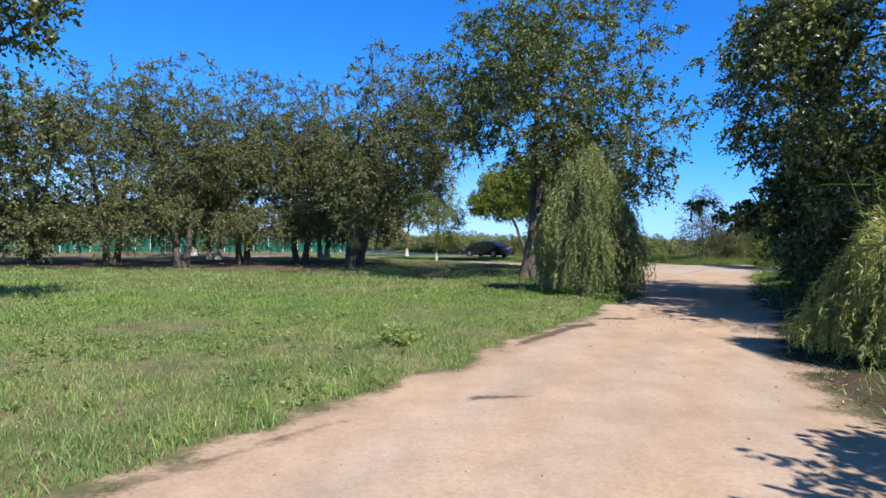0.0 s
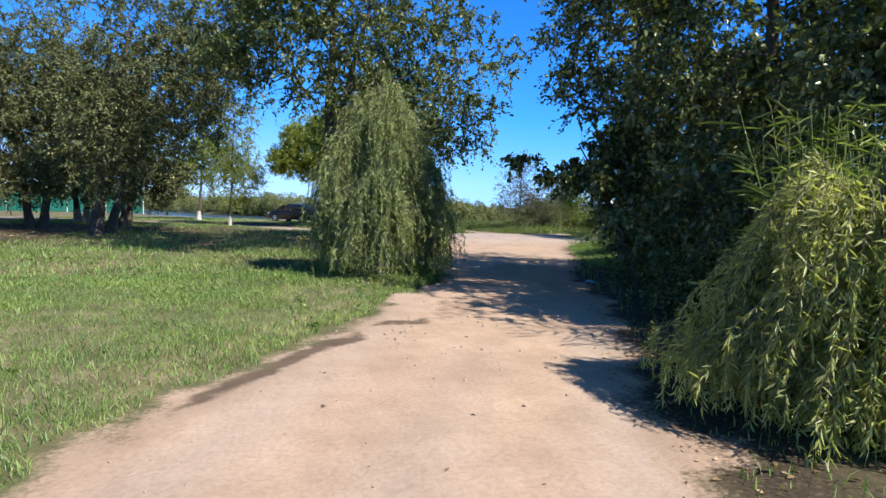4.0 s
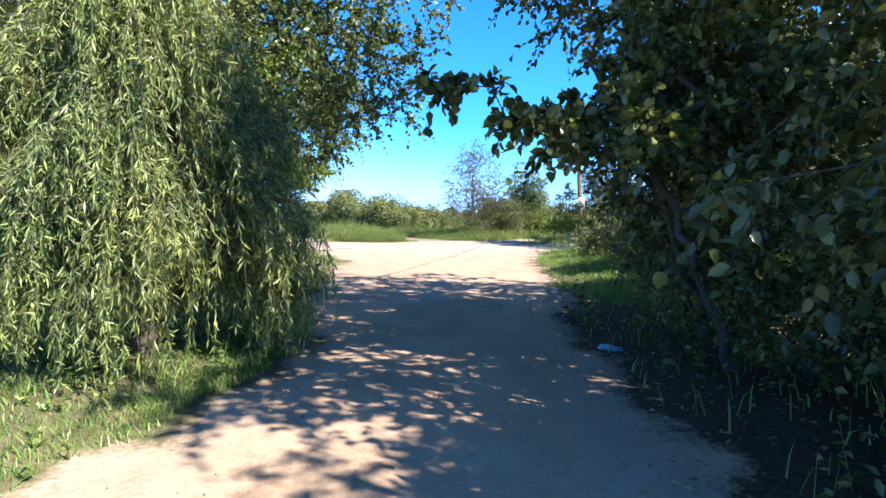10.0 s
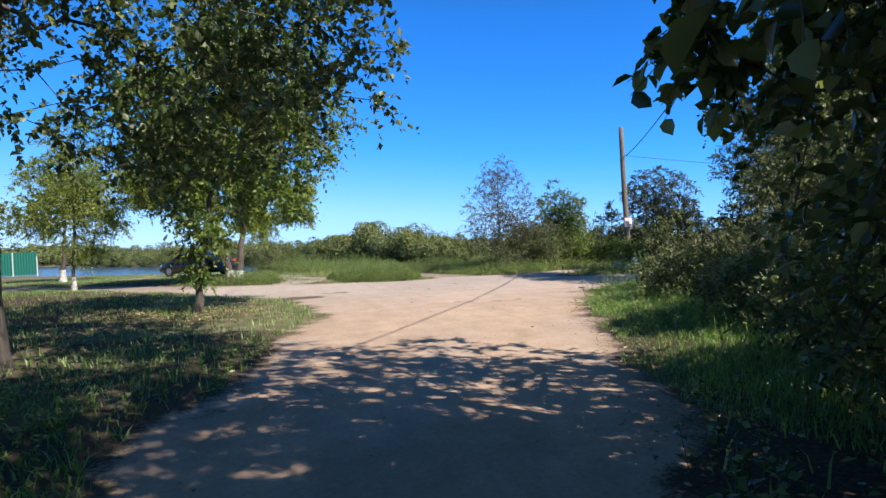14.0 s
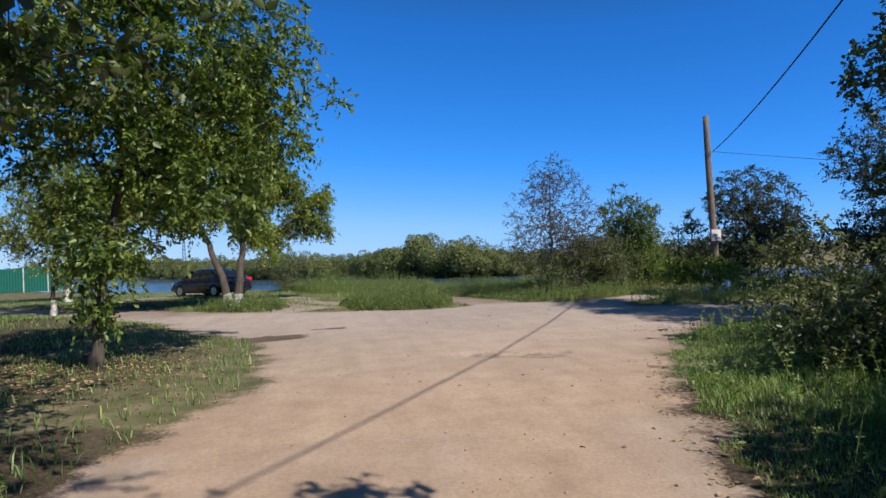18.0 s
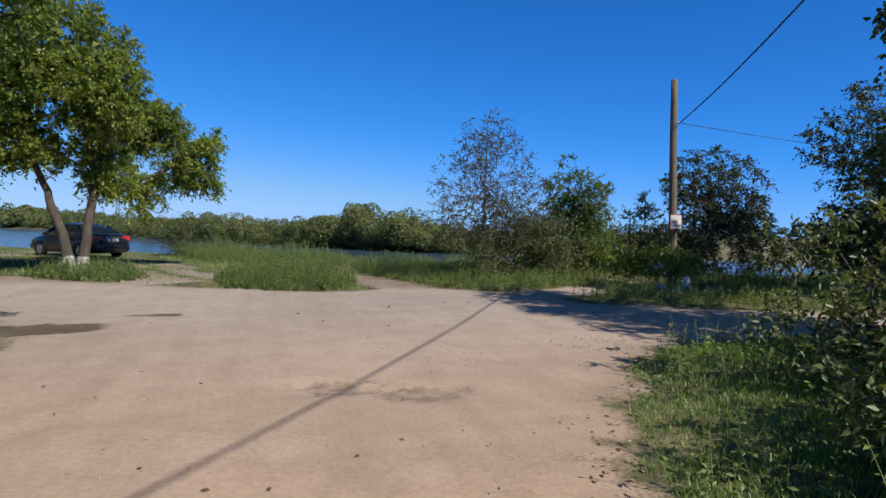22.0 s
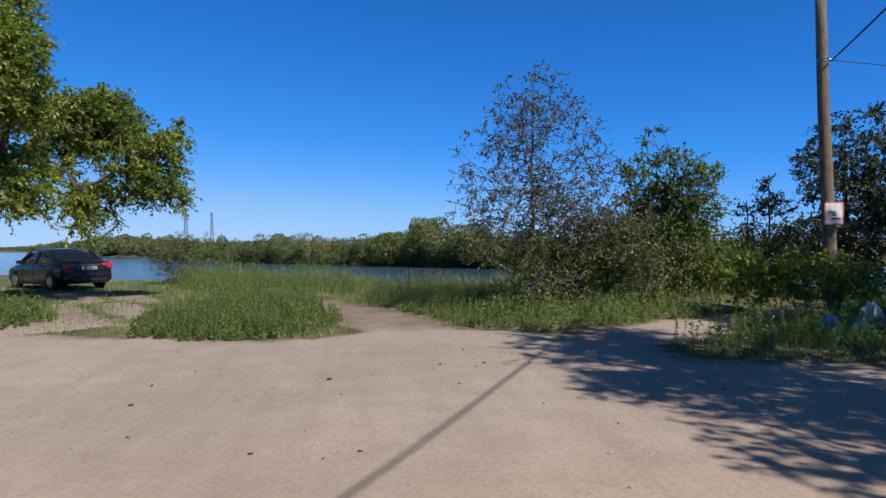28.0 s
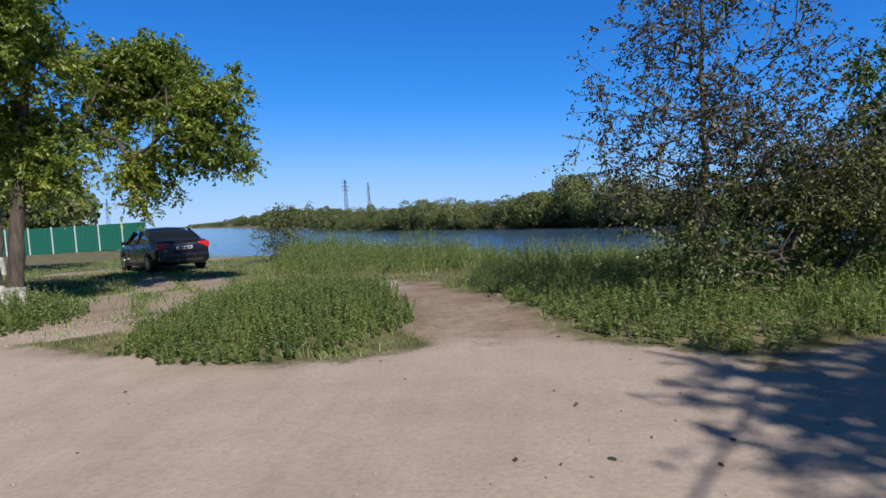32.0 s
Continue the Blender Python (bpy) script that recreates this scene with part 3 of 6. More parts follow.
def branch_mesh(nodes, par, tip=0.006, power=0.42, top_r=1.0, sides=5, thick=1.0):
    n = len(nodes)
    w = np.zeros(n)
    kids = np.zeros(n, int)
    np.add.at(kids, par[par >= 0], 1)
    w[kids == 0] = 1
    for i in range(n - 1, -1, -1):
        if par[i] >= 0:
            w[par[i]] += w[i]
    r = np.minimum(tip * w ** power * thick, top_r)
    e = np.nonzero(par >= 0)[0]
    return tubes(nodes[par[e]], nodes[e], np.minimum(r[par[e]], r[e] * 1.5), r[e], sides), r


def crown_leaves(rng, ends, dirs, per, spread, L, W, droop, shape, mat_up=0.55, twigs=5):
    """Sprays of leaves on short twigs that leave each branch end."""
    n = len(ends)
    tw = twigs
    d = unit(rng.standard_normal((n, tw, 3)) + 0.9 * dirs[:, None] + np.array([0, 0, 0.15]))
    ln = spread * rng.uniform(0.5, 1.25, (n, tw, 1))
    k = max(1, per // tw)
    f = (np.arange(k)[None, None, :, None] + rng.uniform(0, 1, (n, tw, k, 1))) / k
    P = ends[:, None, None] + d[:, :, None] * ln[:, :, None] * f
    P = P - np.array([0, 0, 1.0]) * (droop * ln[:, :, None] * f * f)
    P = P.reshape(-1, 3)
    D = np.repeat(d.reshape(-1, 3), k, 0)
    m = len(P)
    D = unit(0.7 * D + 0.9 * rng.standard_normal((m, 3)) + np.array([0, 0, -0.75 * droop - 0.15]))
    N = unit(rng.standard_normal((m, 3)) * 0.8 + np.array([0, 0, mat_up * 1.6]))
    s = rng.uniform(0.65, 1.25, m)
    A = np.repeat(ends[:, None], tw, 1).reshape(-1, 3)
    dd, ll = d.reshape(-1, 3), ln.reshape(-1, 1)
    M = A + dd * ll * 0.5 - np.array([0, 0, 1.0]) * droop * ll * 0.25
    E = A + dd * ll - np.array([0, 0, 1.0]) * droop * ll
    r0 = np.full(len(A), 0.0045)
    return leaves(P, D, N, L * s, W * s, shape), tubes(np.concatenate([A, M]), np.concatenate([M, E]), np.concatenate([r0, r0 * 0.7]), np.concatenate([r0 * 0.7, r0 * 0.35]), 3)


def tree(name, label, seed, stems, blobs, goals, per, spread, leaf, mat, bark=BARK, droop=0.35, shape=2, gap=0.35, lime=0.0, radius=0.16, category="tree", group="", freq=0.8, tip=0.006, bare_goals=0, twigs=5, thick=1.0):
    """A tree of stems, limbs and a leafy crown. stems: polylines from the root; blobs: the crown's masses; leaf: length, width."""
    rng = np.random.default_rng(seed)
    base = np.array(stems[0][0], float)
    root = new(name)
    root.location = base
    pts = blob_points(rng, blobs, goals, gap, freq)
    stems_n = []
    for st in stems:
        st = np.array(st, float)
        t = np.linspace(0, 1, len(st))
        tt = np.linspace(0, 1, 4 * len(st))
        q = np.stack([np.interp(tt, t, st[:, c]) for c in range(3)], 1)
        q[1:-1] += rng.standard_normal((len(q) - 2, 3)) * 0.02
        stems_n.append(q)
    nodes, par, ends = grow(rng, stems_n, pts)
    (V, F), r = branch_mesh(nodes, par, tip=tip, top_r=radius, thick=thick)
    for q in stems_n:
        m = len(q)
        rr = radius * (1 - 0.72 * np.linspace(0, 1, m) ** 0.8)
        rr[0] *= 1.45
        rr[1] *= 1.15
        TV, TF = polytube(np.vstack([q[:1] - [0, 0, 0.15], q]) - base, np.concatenate([rr[:1] * 1.2, rr]), 12, rng, 0.04)
        trunk = np_part("trunk", TV, TF, bark, root, smooth=True)
        if lime:
            zz = np.linspace(0.02, lime, 5)
            ql = np.stack([np.interp(zz + q[0, 2], q[:, 2], q[:, c]) for c in range(3)], 1) - base
            rl = np.interp(zz + q[0, 2], q[:, 2], rr) * 1.06 + 0.006
            LV, LF = polytube(ql, rl, 12, rng, 0.03)
            np_part("limewash_band", LV, LF, LIME, trunk, "flaking white lime coat", smooth=True)
    np_part("branchwork", V - base, F, bark, root)["kind"] = "stuff"
    pa = par[ends]
    dirs = unit(nodes[ends] - nodes[np.maximum(pa, 0)])
    (LV, LF), (WV, WF) = crown_leaves(rng, nodes[ends][bare_goals:], dirs[bare_goals:], per, spread, leaf[0], leaf[1], droop, shape, twigs=twigs)
    np_part("crown", LV - base, LF, mat, root)
    if shape == 4 or category == "tree" and goals * twigs < 3000 and bare_goals >= 0:
        np_part("twigwork", WV - base, WF, bark, root)["kind"] = "stuff"
    return tagged(root, label, category, group)


def gz(x, y):
    return float(height(np.array([x]), np.array([y]))[0])


def stem(x, y, top, lean=(0, 0), n=4, h0=None):
    z = gz(x, y) if h0 is None else h0
    return [(x + lean[0] * (i / n) ** 1.3, y + lean[1] * (i / n) ** 1.3, z + (top - z) * i / n) for i in range(n + 1)]


# large elms over the track
tree("elm_tree", "tall dark-leaved elm overhanging the sandy track", 11, [stem(10.9, 14.2, 8.5, (-0.4, 0.5)), stem(11.3, 14.5, 6.5, (1.0, -0.6))],
     [(13.2, 13.6, 4.6, 2.2, 2.6, 3.2), (11.4, 13.9, 5.8, 2.8, 3.2, 3.1), (10.2, 14.2, 3.2, 2.3, 3.2, 2.4), (12.4, 13.6, 8.6, 2.1, 2.2, 1.9), (8.6, 15.3, 5.4, 1.2, 1.2, 1.0), (8.9, 14.7, 7.0, 1.2, 1.2, 1.0), (8.5, 15.4, 5.3, 1.1, 1.2, 1.0), (8.8, 14.9, 6.7, 1.2, 1.2, 1.1), (8.7, 15.0, 6.1, 1.2, 1.2, 1.0), (8.4, 14.3, 3.6, 0.9, 1.0, 0.7), (10.7, 16.6, 4.2, 2.0, 1.8, 2.3), (9.6, 13.6, 1.6, 1.9, 2.6, 1.3), (9.7, 12.6, 6.7, 1.1, 1.2, 1.0), (9.3, 12.0, 6.1, 0.9, 1.0, 0.8)],
     1030, 50, 0.54, (0.108, 0.07), LEAF_ELM, droop=0.45, shape=4, radius=0.19, gap=0.43)
tree("elm_tree", "leaning elm whose low leafy boughs hang over the track", 12, [stem(12.2, 18.6, 6.5, (-1.6, 0.2))],
     [(11.3, 18.6, 4.9, 2.6, 2.6, 2.5), (10.0, 19.4, 4.6, 1.3, 1.2, 0.8), (12.0, 20.3, 4.0, 1.6, 1.7, 1.9), (11.2, 17.4, 2.0, 1.7, 2.0, 1.6), (12.2, 19.6, 1.5, 1.5, 1.7, 1.3), (13.8, 18.2, 3.4, 1.6, 2.0, 2.4), (9.9, 17.2, 7.2, 1.7, 1.5, 1.1), (9.8, 17.4, 7.0, 1.5, 1.5, 1.0), (8.9, 18.2, 7.0, 1.3, 1.4, 1.0), (14.9, 18.8, 4.2, 1.3, 1.3, 1.1), (10.6, 19.7, 7.3, 1.8, 1.6, 1.4), (9.6, 20.3, 6.4, 1.1, 1.0, 0.8), (10.1, 20.8, 5.2, 0.8, 0.9, 0.6), (9.7, 21.2, 6.6, 0.9, 1.0, 0.7)],
     800, 54, 0.5, (0.1, 0.068), LEAF_ELM, droop=0.45, shape=4, radius=0.15, gap=0.46)
# added elm, mostly unseen: its crown masses are placed to shade track and verge
tree("elm_tree", "dense elm added mostly out of view to shade the track", 13, [stem(12.2, 10.2, 6.4, (-1.0, 0.3))],
     [(11.5, 10.3, 4.9, 1.8, 1.7, 1.8), (11.2, 10.8, 2.9, 1.9, 1.8, 2.0), (9.3, 11.2, 2.8, 0.9, 0.9, 0.9), (9.1, 11.0, 3.6, 0.8, 0.7, 0.6), (9.2, 10.2, 4.4, 0.9, 0.7, 0.8), (9.6, 11.6, 1.5, 1.4, 1.3, 1.3), (10.6, 10.1, 5.3, 1.3, 1.3, 1.1), (11.2, 8.8, 3.0, 1.3, 1.1, 1.4)],
     600, 54, 0.55, (0.105, 0.07), LEAF_ELM, droop=0.4, shape=4, radius=0.14, gap=0.42)
tree("elm_sapling", "low elm bough reaching over the track edge", 14, [stem(9.6, 16.4, 3.0, (-1.0, 0.9))],
     [(9.6, 17.3, 2.95, 0.8, 1.0, 0.5), (9.9, 16.6, 1.7, 0.8, 1.2, 1.3), (10.5, 18.4, 2.5, 0.9, 1.1, 1.2)],
     220, 50, 0.4, (0.095, 0.066), LEAF_ELM, droop=0.5, shape=4, radius=0.05)
tree("elm_sapling", "thin elm bough drooping low across the walkway", 16, [stem(9.9, 17.0, 2.7, (-1.4, -0.1))],
     [(7.6, 16.8, 2.3, 0.35, 0.2, 0.1), (8.25, 17.1, 2.2, 0.5, 0.35, 0.2), (9.0, 18.0, 2.5, 0.4, 0.4, 0.2), (9.5, 18.9, 2.5, 0.4, 0.5, 0.3), (8.9, 16.7, 2.2, 0.5, 0.4, 0.4), (7.4, 17.4, 2.6, 0.4, 0.25, 0.08)],
     66, 36, 0.26, (0.105, 0.085), LEAF_ELM, droop=0.55, shape=4, radius=0.04, gap=0.2)
tree("elm_sapling", "young elm throwing shade across the start of the track", 15, [stem(5.9, 2.7, 2.4, (-0.2, 0.1))],
     [(6.0, 2.7, 2.2, 1.6, 1.5, 0.9), (6.4, 1.6, 1.6, 1.2, 1.2, 0.8), (7.3, 3.5, 2.2, 1.2, 1.2, 1.0)], 430, 40, 0.5, (0.115, 0.07), LEAF_ELM, droop=0.4, radius=0.06)
# added tree beyond the view's edge; it only drops shade on the right verge
tree("elm_tree", "bushy elm added mostly out of view to shade the grassy verge", 17, [stem(17.7, 21.2, 4.6, (-0.2, 0.2))],
     [(17.8, 21.2, 4.2, 1.6, 1.6, 1.5), (18.2, 20.8, 2.2, 1.7, 1.7, 1.5), (16.0, 22.0, 3.4, 1.2, 1.2, 1.0), (15.3, 22.8, 2.6, 0.9, 0.9, 0.8)], 400, 46, 0.5, (0.12, 0.08), LEAF_ELM, droop=0.4, radius=0.1)
# tall poplar behind the willow
tree("poplar_tree", "tall broad-crowned poplar beside the track", 21, [stem(3.6, 25.6, 8.0, (1.6, -0.6)), stem(3.9, 25.8, 9.5, (0.3, 0.4))],
     [(4.9, 25.0, 9.2, 4.6, 4.2, 2.9), (7.0, 24.9, 6.2, 3.1, 3.0, 2.4), (2.0, 25.4, 8.2, 2.9, 3.0, 2.4), (5.3, 24.8, 5.0, 2.8, 2.6, 1.5), (7.6, 24.5, 4.2, 1.8, 1.8, 1.2), (6.4, 25.4, 3.4, 2.0, 2.0, 0.9), (2.8, 22.2, 6.4, 2.8, 2.2, 1.7), (3.6, 20.2, 8.3, 2.2, 1.8, 1.3), (2.7, 22.0, 4.9, 1.5, 1.4, 1.1), (1.8, 23.5, 5.6, 1.5, 1.4, 1.1)],
     1180, 72, 0.55, (0.102, 0.072), LEAF_POPLAR, droop=0.4, gap=0.45, radius=0.22)
# maple with whitewashed foot at the corner of the clearing
tree("ash_maple", "young ash-leaved maple with leaf litter round its foot", 22, [stem(5.75, 32.0, 5.2, (0.9, 0.2))],
     [(6.7, 32.3, 6.0, 2.7, 2.5, 2.2), (7.9, 32.6, 4.5, 2.0, 1.8, 1.2), (5.4, 32.0, 4.2, 2.0, 2.0, 1.4), (7.2, 32.0, 3.0, 1.5, 1.4, 0.8), (5.6, 32.0, 2.5, 0.9, 0.9, 0.7), (5.9, 32.1, 1.3, 0.35, 0.35, 0.5), (5.9, 32.0, 1.2, 0.4, 0.4, 0.5), (6.0, 32.0, 2.0, 0.7, 0.7, 0.5)],
     820, 60, 0.44, (0.11, 0.058), LEAF_ASH, droop=0.45, gap=0.36, radius=0.09, category="tree")
tree("ash_maple", "bright green two-stemmed maple with limewashed trunks beside the car", 23, [stem(5.83, 44.5, 4.6, (-1.7, 0.4), h0=0.05), stem(6.08, 44.47, 5.4, (0.7, 0.3), h0=0.05)],
     [(5.9, 43.7, 6.1, 1.8, 1.7, 1.5), (4.0, 43.9, 5.3, 1.7, 1.7, 1.6), (7.2, 43.3, 5.2, 0.8, 0.8, 1.0), (6.6, 44.4, 4.5, 1.1, 1.2, 1.2), (6.6, 44.9, 2.9, 0.8, 0.7, 0.8), (4.6, 44.5, 3.6, 1.2, 1.2, 0.8), (2.7, 44.3, 4.2, 1.2, 1.3, 1.0),
      (7.1, 47.5, 4.6, 1.0, 1.0, 1.0), (9.0, 46.9, 4.3, 0.7, 0.7, 0.75), (8.4, 47.1, 3.5, 1.1, 1.0, 0.9), (7.2, 47.0, 2.6, 0.7, 0.7, 0.8), (9.3, 47.2, 2.9, 0.45, 0.45, 0.45), (8.2, 47.3, 4.4, 0.8, 0.8, 0.7), (6.3, 47.4, 4.8, 0.9, 0.9, 0.95), (7.5, 47.2, 5.2, 0.8, 0.8, 0.55), (6.2, 47.0, 3.7, 0.7, 0.7, 0.6)],
     3000, 58, 0.33, (0.095, 0.05), LEAF_MAPLE, droop=0.32, gap=0.2, radius=0.17, lime=0.55, bare_goals=30)
tree("ash_maple", "light green maple standing in the grass behind the track", 24, [stem(-3.6, 54.5, 5.0, (0.4, 0)), ],
     [(-3.3, 54.5, 5.2, 2.6, 2.4, 2.0), (-1.6, 54.3, 3.4, 1.6, 1.6, 1.1), (-5.0, 54.8, 3.8, 1.8, 1.8, 1.4)], 380, 50, 0.5, (0.13, 0.075), LEAF_MAPLE, droop=0.5, radius=0.14, lime=0.7)
tree("ash_maple", "thin light green sapling with a limewashed foot", 25, [stem(-0.7, 46.0, 6.8, (0.3, 0))],
     [(-0.4, 46.0, 6.6, 1.3, 1.3, 1.4), (-0.7, 46.0, 4.6, 1.8, 1.7, 1.5), (-1.6, 46.2, 3.2, 1.2, 1.2, 0.9), (0.5, 45.8, 3.2, 1.2, 1.1, 1.0), (-0.4, 46.0, 1.9, 1.0, 1.0, 0.6)], 480, 36, 0.5, (0.11, 0.056), LEAF_MAPLE, droop=0.5, gap=0.42, radius=0.08, lime=0.6)
# half-dead tree on the bank
tree("dying_tree", "half-dead tree with withered leaves on thin grey twigs", 31, [stem(17.8, 43.6, 4.9, (0.1, 0.1))],
     [(17.9, 43.6, 3.0, 1.9, 1.7, 1.7), (17.9, 43.6, 4.3, 1.15, 1.1, 1.1), (17.7, 43.6, 1.9, 2.1, 1.8, 0.9), (19.2, 43.5, 2.0, 1.4, 1.3, 1.0)],
     1050, 21, 0.26, (0.058, 0.034), LEAF_DRY, BARK_PALE, droop=0.3, gap=0.15, radius=0.06, tip=0.0045, freq=1.2, twigs=3)
tree("maple_tree", "dense green maple on the river bank", 32, [stem(21.7, 45.4, 3.4, (0.2, 0)), stem(21.4, 45.5, 2.6, (-0.5, 0.1))],
     [(21.9, 45.4, 2.7, 1.5, 1.4, 1.3), (21.7, 45.3, 1.3, 1.45, 1.3, 1.2), (21.5, 45.5, 3.9, 0.55, 0.55, 0.55), (22.4, 45.3, 1.0, 1.2, 1.1, 1.0)], 620, 64, 0.36, (0.078, 0.045), LEAF_GREEN, droop=0.5, gap=0.24, radius=0.07)
tree("oleaster_tree", "grey-green oleaster behind the pole", 33, [stem(27.2, 45.6, 4.0, (0, 0.2))],
     [(27.9, 45.6, 3.5, 2.1, 1.9, 1.6), (27.4, 45.4, 1.7, 2.3, 1.8, 1.6), (28.6, 45.3, 2.2, 1.6, 1.6, 1.5), (26.0, 45.0, 1.2, 1.4, 1.2, 1.1), (28.6, 44.5, 1.2, 2.0, 1.4, 1.3)], 760, 54, 0.4, (0.1, 0.055), LEAF_SILVER, gap=0.26, radius=0.09)
tree("poplar_sapling", "slender young poplars on the bank", 34, [stem(25.8, 46.9, 3.4), stem(25.3, 47.2, 2.7)],
     [(25.85, 46.9, 2.3, 0.45, 0.45, 1.15), (25.3, 47.2, 1.8, 0.35, 0.35, 0.9), (24.2, 47.4, 1.0, 1.6, 1.2, 0.9), (25.6, 46.6, 1.1, 1.3, 1.0, 1.0), (24.4, 46.2, 0.7, 1.3, 0.9, 0.8)], 360, 42, 0.36, (0.09, 0.055), LEAF_SHRUB, droop=0.1, gap=0.3, radius=0.05)
tree("oleaster_tree", "tall grey-green tree beside the side road", 35, [stem(30.6, 40.0, 5.2, (-0.5, 0))],
     [(30.0, 40.0, 4.6, 2.8, 2.5, 2.0), (30.6, 39.4, 2.4, 2.8, 2.4, 1.9), (28.4, 40.2, 1.5, 1.6, 1.5, 1.2)], 600, 54, 0.44, (0.11, 0.06), LEAF_SILVER, gap=0.28, radius=0.12)
tree("poplar_tree", "dark poplar leaning over the side road", 36, [stem(22.8, 30.2, 8.0, (-0.8, 0.8))],
     [(23.4, 30.9, 6.9, 2.5, 2.4, 2.3), (21.4, 31.7, 5.2, 1.3, 1.3, 1.2), (23.4, 30.0, 4.4, 2.0, 2.0, 1.7), (23.9, 31.2, 9.0, 1.7, 1.7, 1.4), (22.0, 29.3, 5.1, 1.7, 1.7, 1.5), (21.3, 28.6, 4.2, 1.2, 1.2, 0.9), (24.0, 27.6, 5.5, 2.2, 2.2, 2.4)], 1150, 50, 0.5, (0.12, 0.08), LEAF_POPLAR, droop=0.4, gap=0.36, radius=0.16)
tree("poplar_tree", "tall poplar shading the foot of the pole", 38, [stem(28.6, 34.0, 8.5, (-0.4, 0.3))],
     [(28.2, 34.2, 7.6, 2.6, 2.5, 2.4), (27.3, 35.4, 5.2, 2.0, 1.8, 1.7), (29.6, 33.4, 5.0, 2.2, 2.2, 2.2), (26.6, 33.6, 6.6, 1.8, 1.7, 1.6), (30.4, 35.6, 5.4, 2.0, 1.8, 1.8), (29.2, 36.8, 2.2, 2.2, 1.5, 1.7), (27.2, 37.4, 3.4, 1.4, 1.2, 1.2)], 1100, 46, 0.55, (0.13, 0.09), LEAF_POPLAR, droop=0.4, gap=0.33, radius=0.16)
tree("willow_tree", "bushy grey-green willow beside the track", 37, [stem(17.6, 25.4, 3.4, (-0.4, 0.2))],
     [(17.9, 25.4, 2.9, 1.6, 1.7, 1.3), (17.3, 25.2, 1.5, 1.8, 1.8, 1.3), (18.6, 26.8, 2.6, 1.6, 1.5, 1.5)], 330, 48, 0.42, (0.1, 0.045), LEAF_SHRUB, gap=0.33, radius=0.08)
# shrubs along the right verge
SHRUBS = ((17.4, 29.9, 1.55, 1.75, 41), (19.4, 29.6, 1.5, 1.6, 42), (15.9, 27.6, 1.1, 1.1, 43), (14.9, 24.6, 1.1, 1.0, 44), (15.2, 22.4, 1.4, 1.5, 45), (13.2, 21.6, 1.0, 1.0, 46), (8.9, 13.4, 0.95, 1.0, 47), (20.6, 28.2, 1.7, 2.2, 48), (9.9, 15.6, 1.0, 1.5, 49), (8.7, 12.3, 0.9, 1.4, 54), (9.4, 14.3, 1.0, 1.7, 55), (10.7, 17.2, 1.0, 1.6, 56), (11.6, 19.3, 1.1, 1.6, 57), (12.6, 20.9, 1.0, 1.3, 58))
for sx, sy, sr, sh, sseed in SHRUBS:
    tree("shrub", "leafy grey-green shrub on the grassy verge", sseed, [stem(sx, sy, sh * 0.7, (0.1, 0.1)), stem(sx + 0.15, sy + 0.1, sh * 0.6, (-0.3, 0.2))],
         [(sx, sy, sh * 0.62, sr * 0.9, sr * 0.9, sh * 0.55), (sx + 0.3 * sr, sy - 0.2 * sr, sh * 0.35, sr * 0.85, sr * 0.8, sh * 0.4)], 170, 44, 0.34, (0.085, 0.042),
         LEAF_ELM if sx < 10.5 else LEAF_SHRUB, droop=0.3, gap=0.25, radius=0.03, category="shrub", group="verge shrubs")
tree("shrub", "low dark shrub under the half-dead tree", 51, [stem(18.3, 42.3, 0.8)], [(17.6, 42.5, 0.6, 1.0, 0.7, 0.6), (19.4, 42.8, 1.0, 1.1, 0.8, 1.1), (18.3, 43.4, 1.0, 1.7, 0.9, 1.0), (20.2, 43.6, 1.2, 1.2, 0.9, 1.2), (19.2, 43.5, 1.5, 1.0, 0.9, 0.9)], 700, 44, 0.3, (0.062, 0.036), LEAF_SHRUB, gap=0.2, radius=0.025, category="shrub", group="verge shrubs")
tree("shrub", "sparse dry shrub behind the car", 52, [stem(7.2, 54.4, 1.5, (0.5, 0.2)), stem(7.0, 54.6, 1.4, (-0.5, 0.1))], [(7.2, 54.5, 1.0, 1.1, 1.0, 0.9), (7.7, 54.4, 1.7, 0.8, 0.8, 0.5)], 190, 18, 0.3, (0.08, 0.04), LEAF_SHRUB, gap=0.25, radius=0.025, category="shrub", group="verge shrubs")
tree("shrub", "leafy maple sprout at the foot of the pole", 53, [stem(23.3, 41.3, 0.9)], [(23.3, 41.3, 0.75, 0.8, 0.55, 0.6), (22.3, 42.0, 0.8, 0.9, 0.6, 0.6)], 110, 40, 0.3, (0.1, 0.055), LEAF_MAPLE, gap=0.2, radius=0.025, category="shrub", group="verge shrubs")

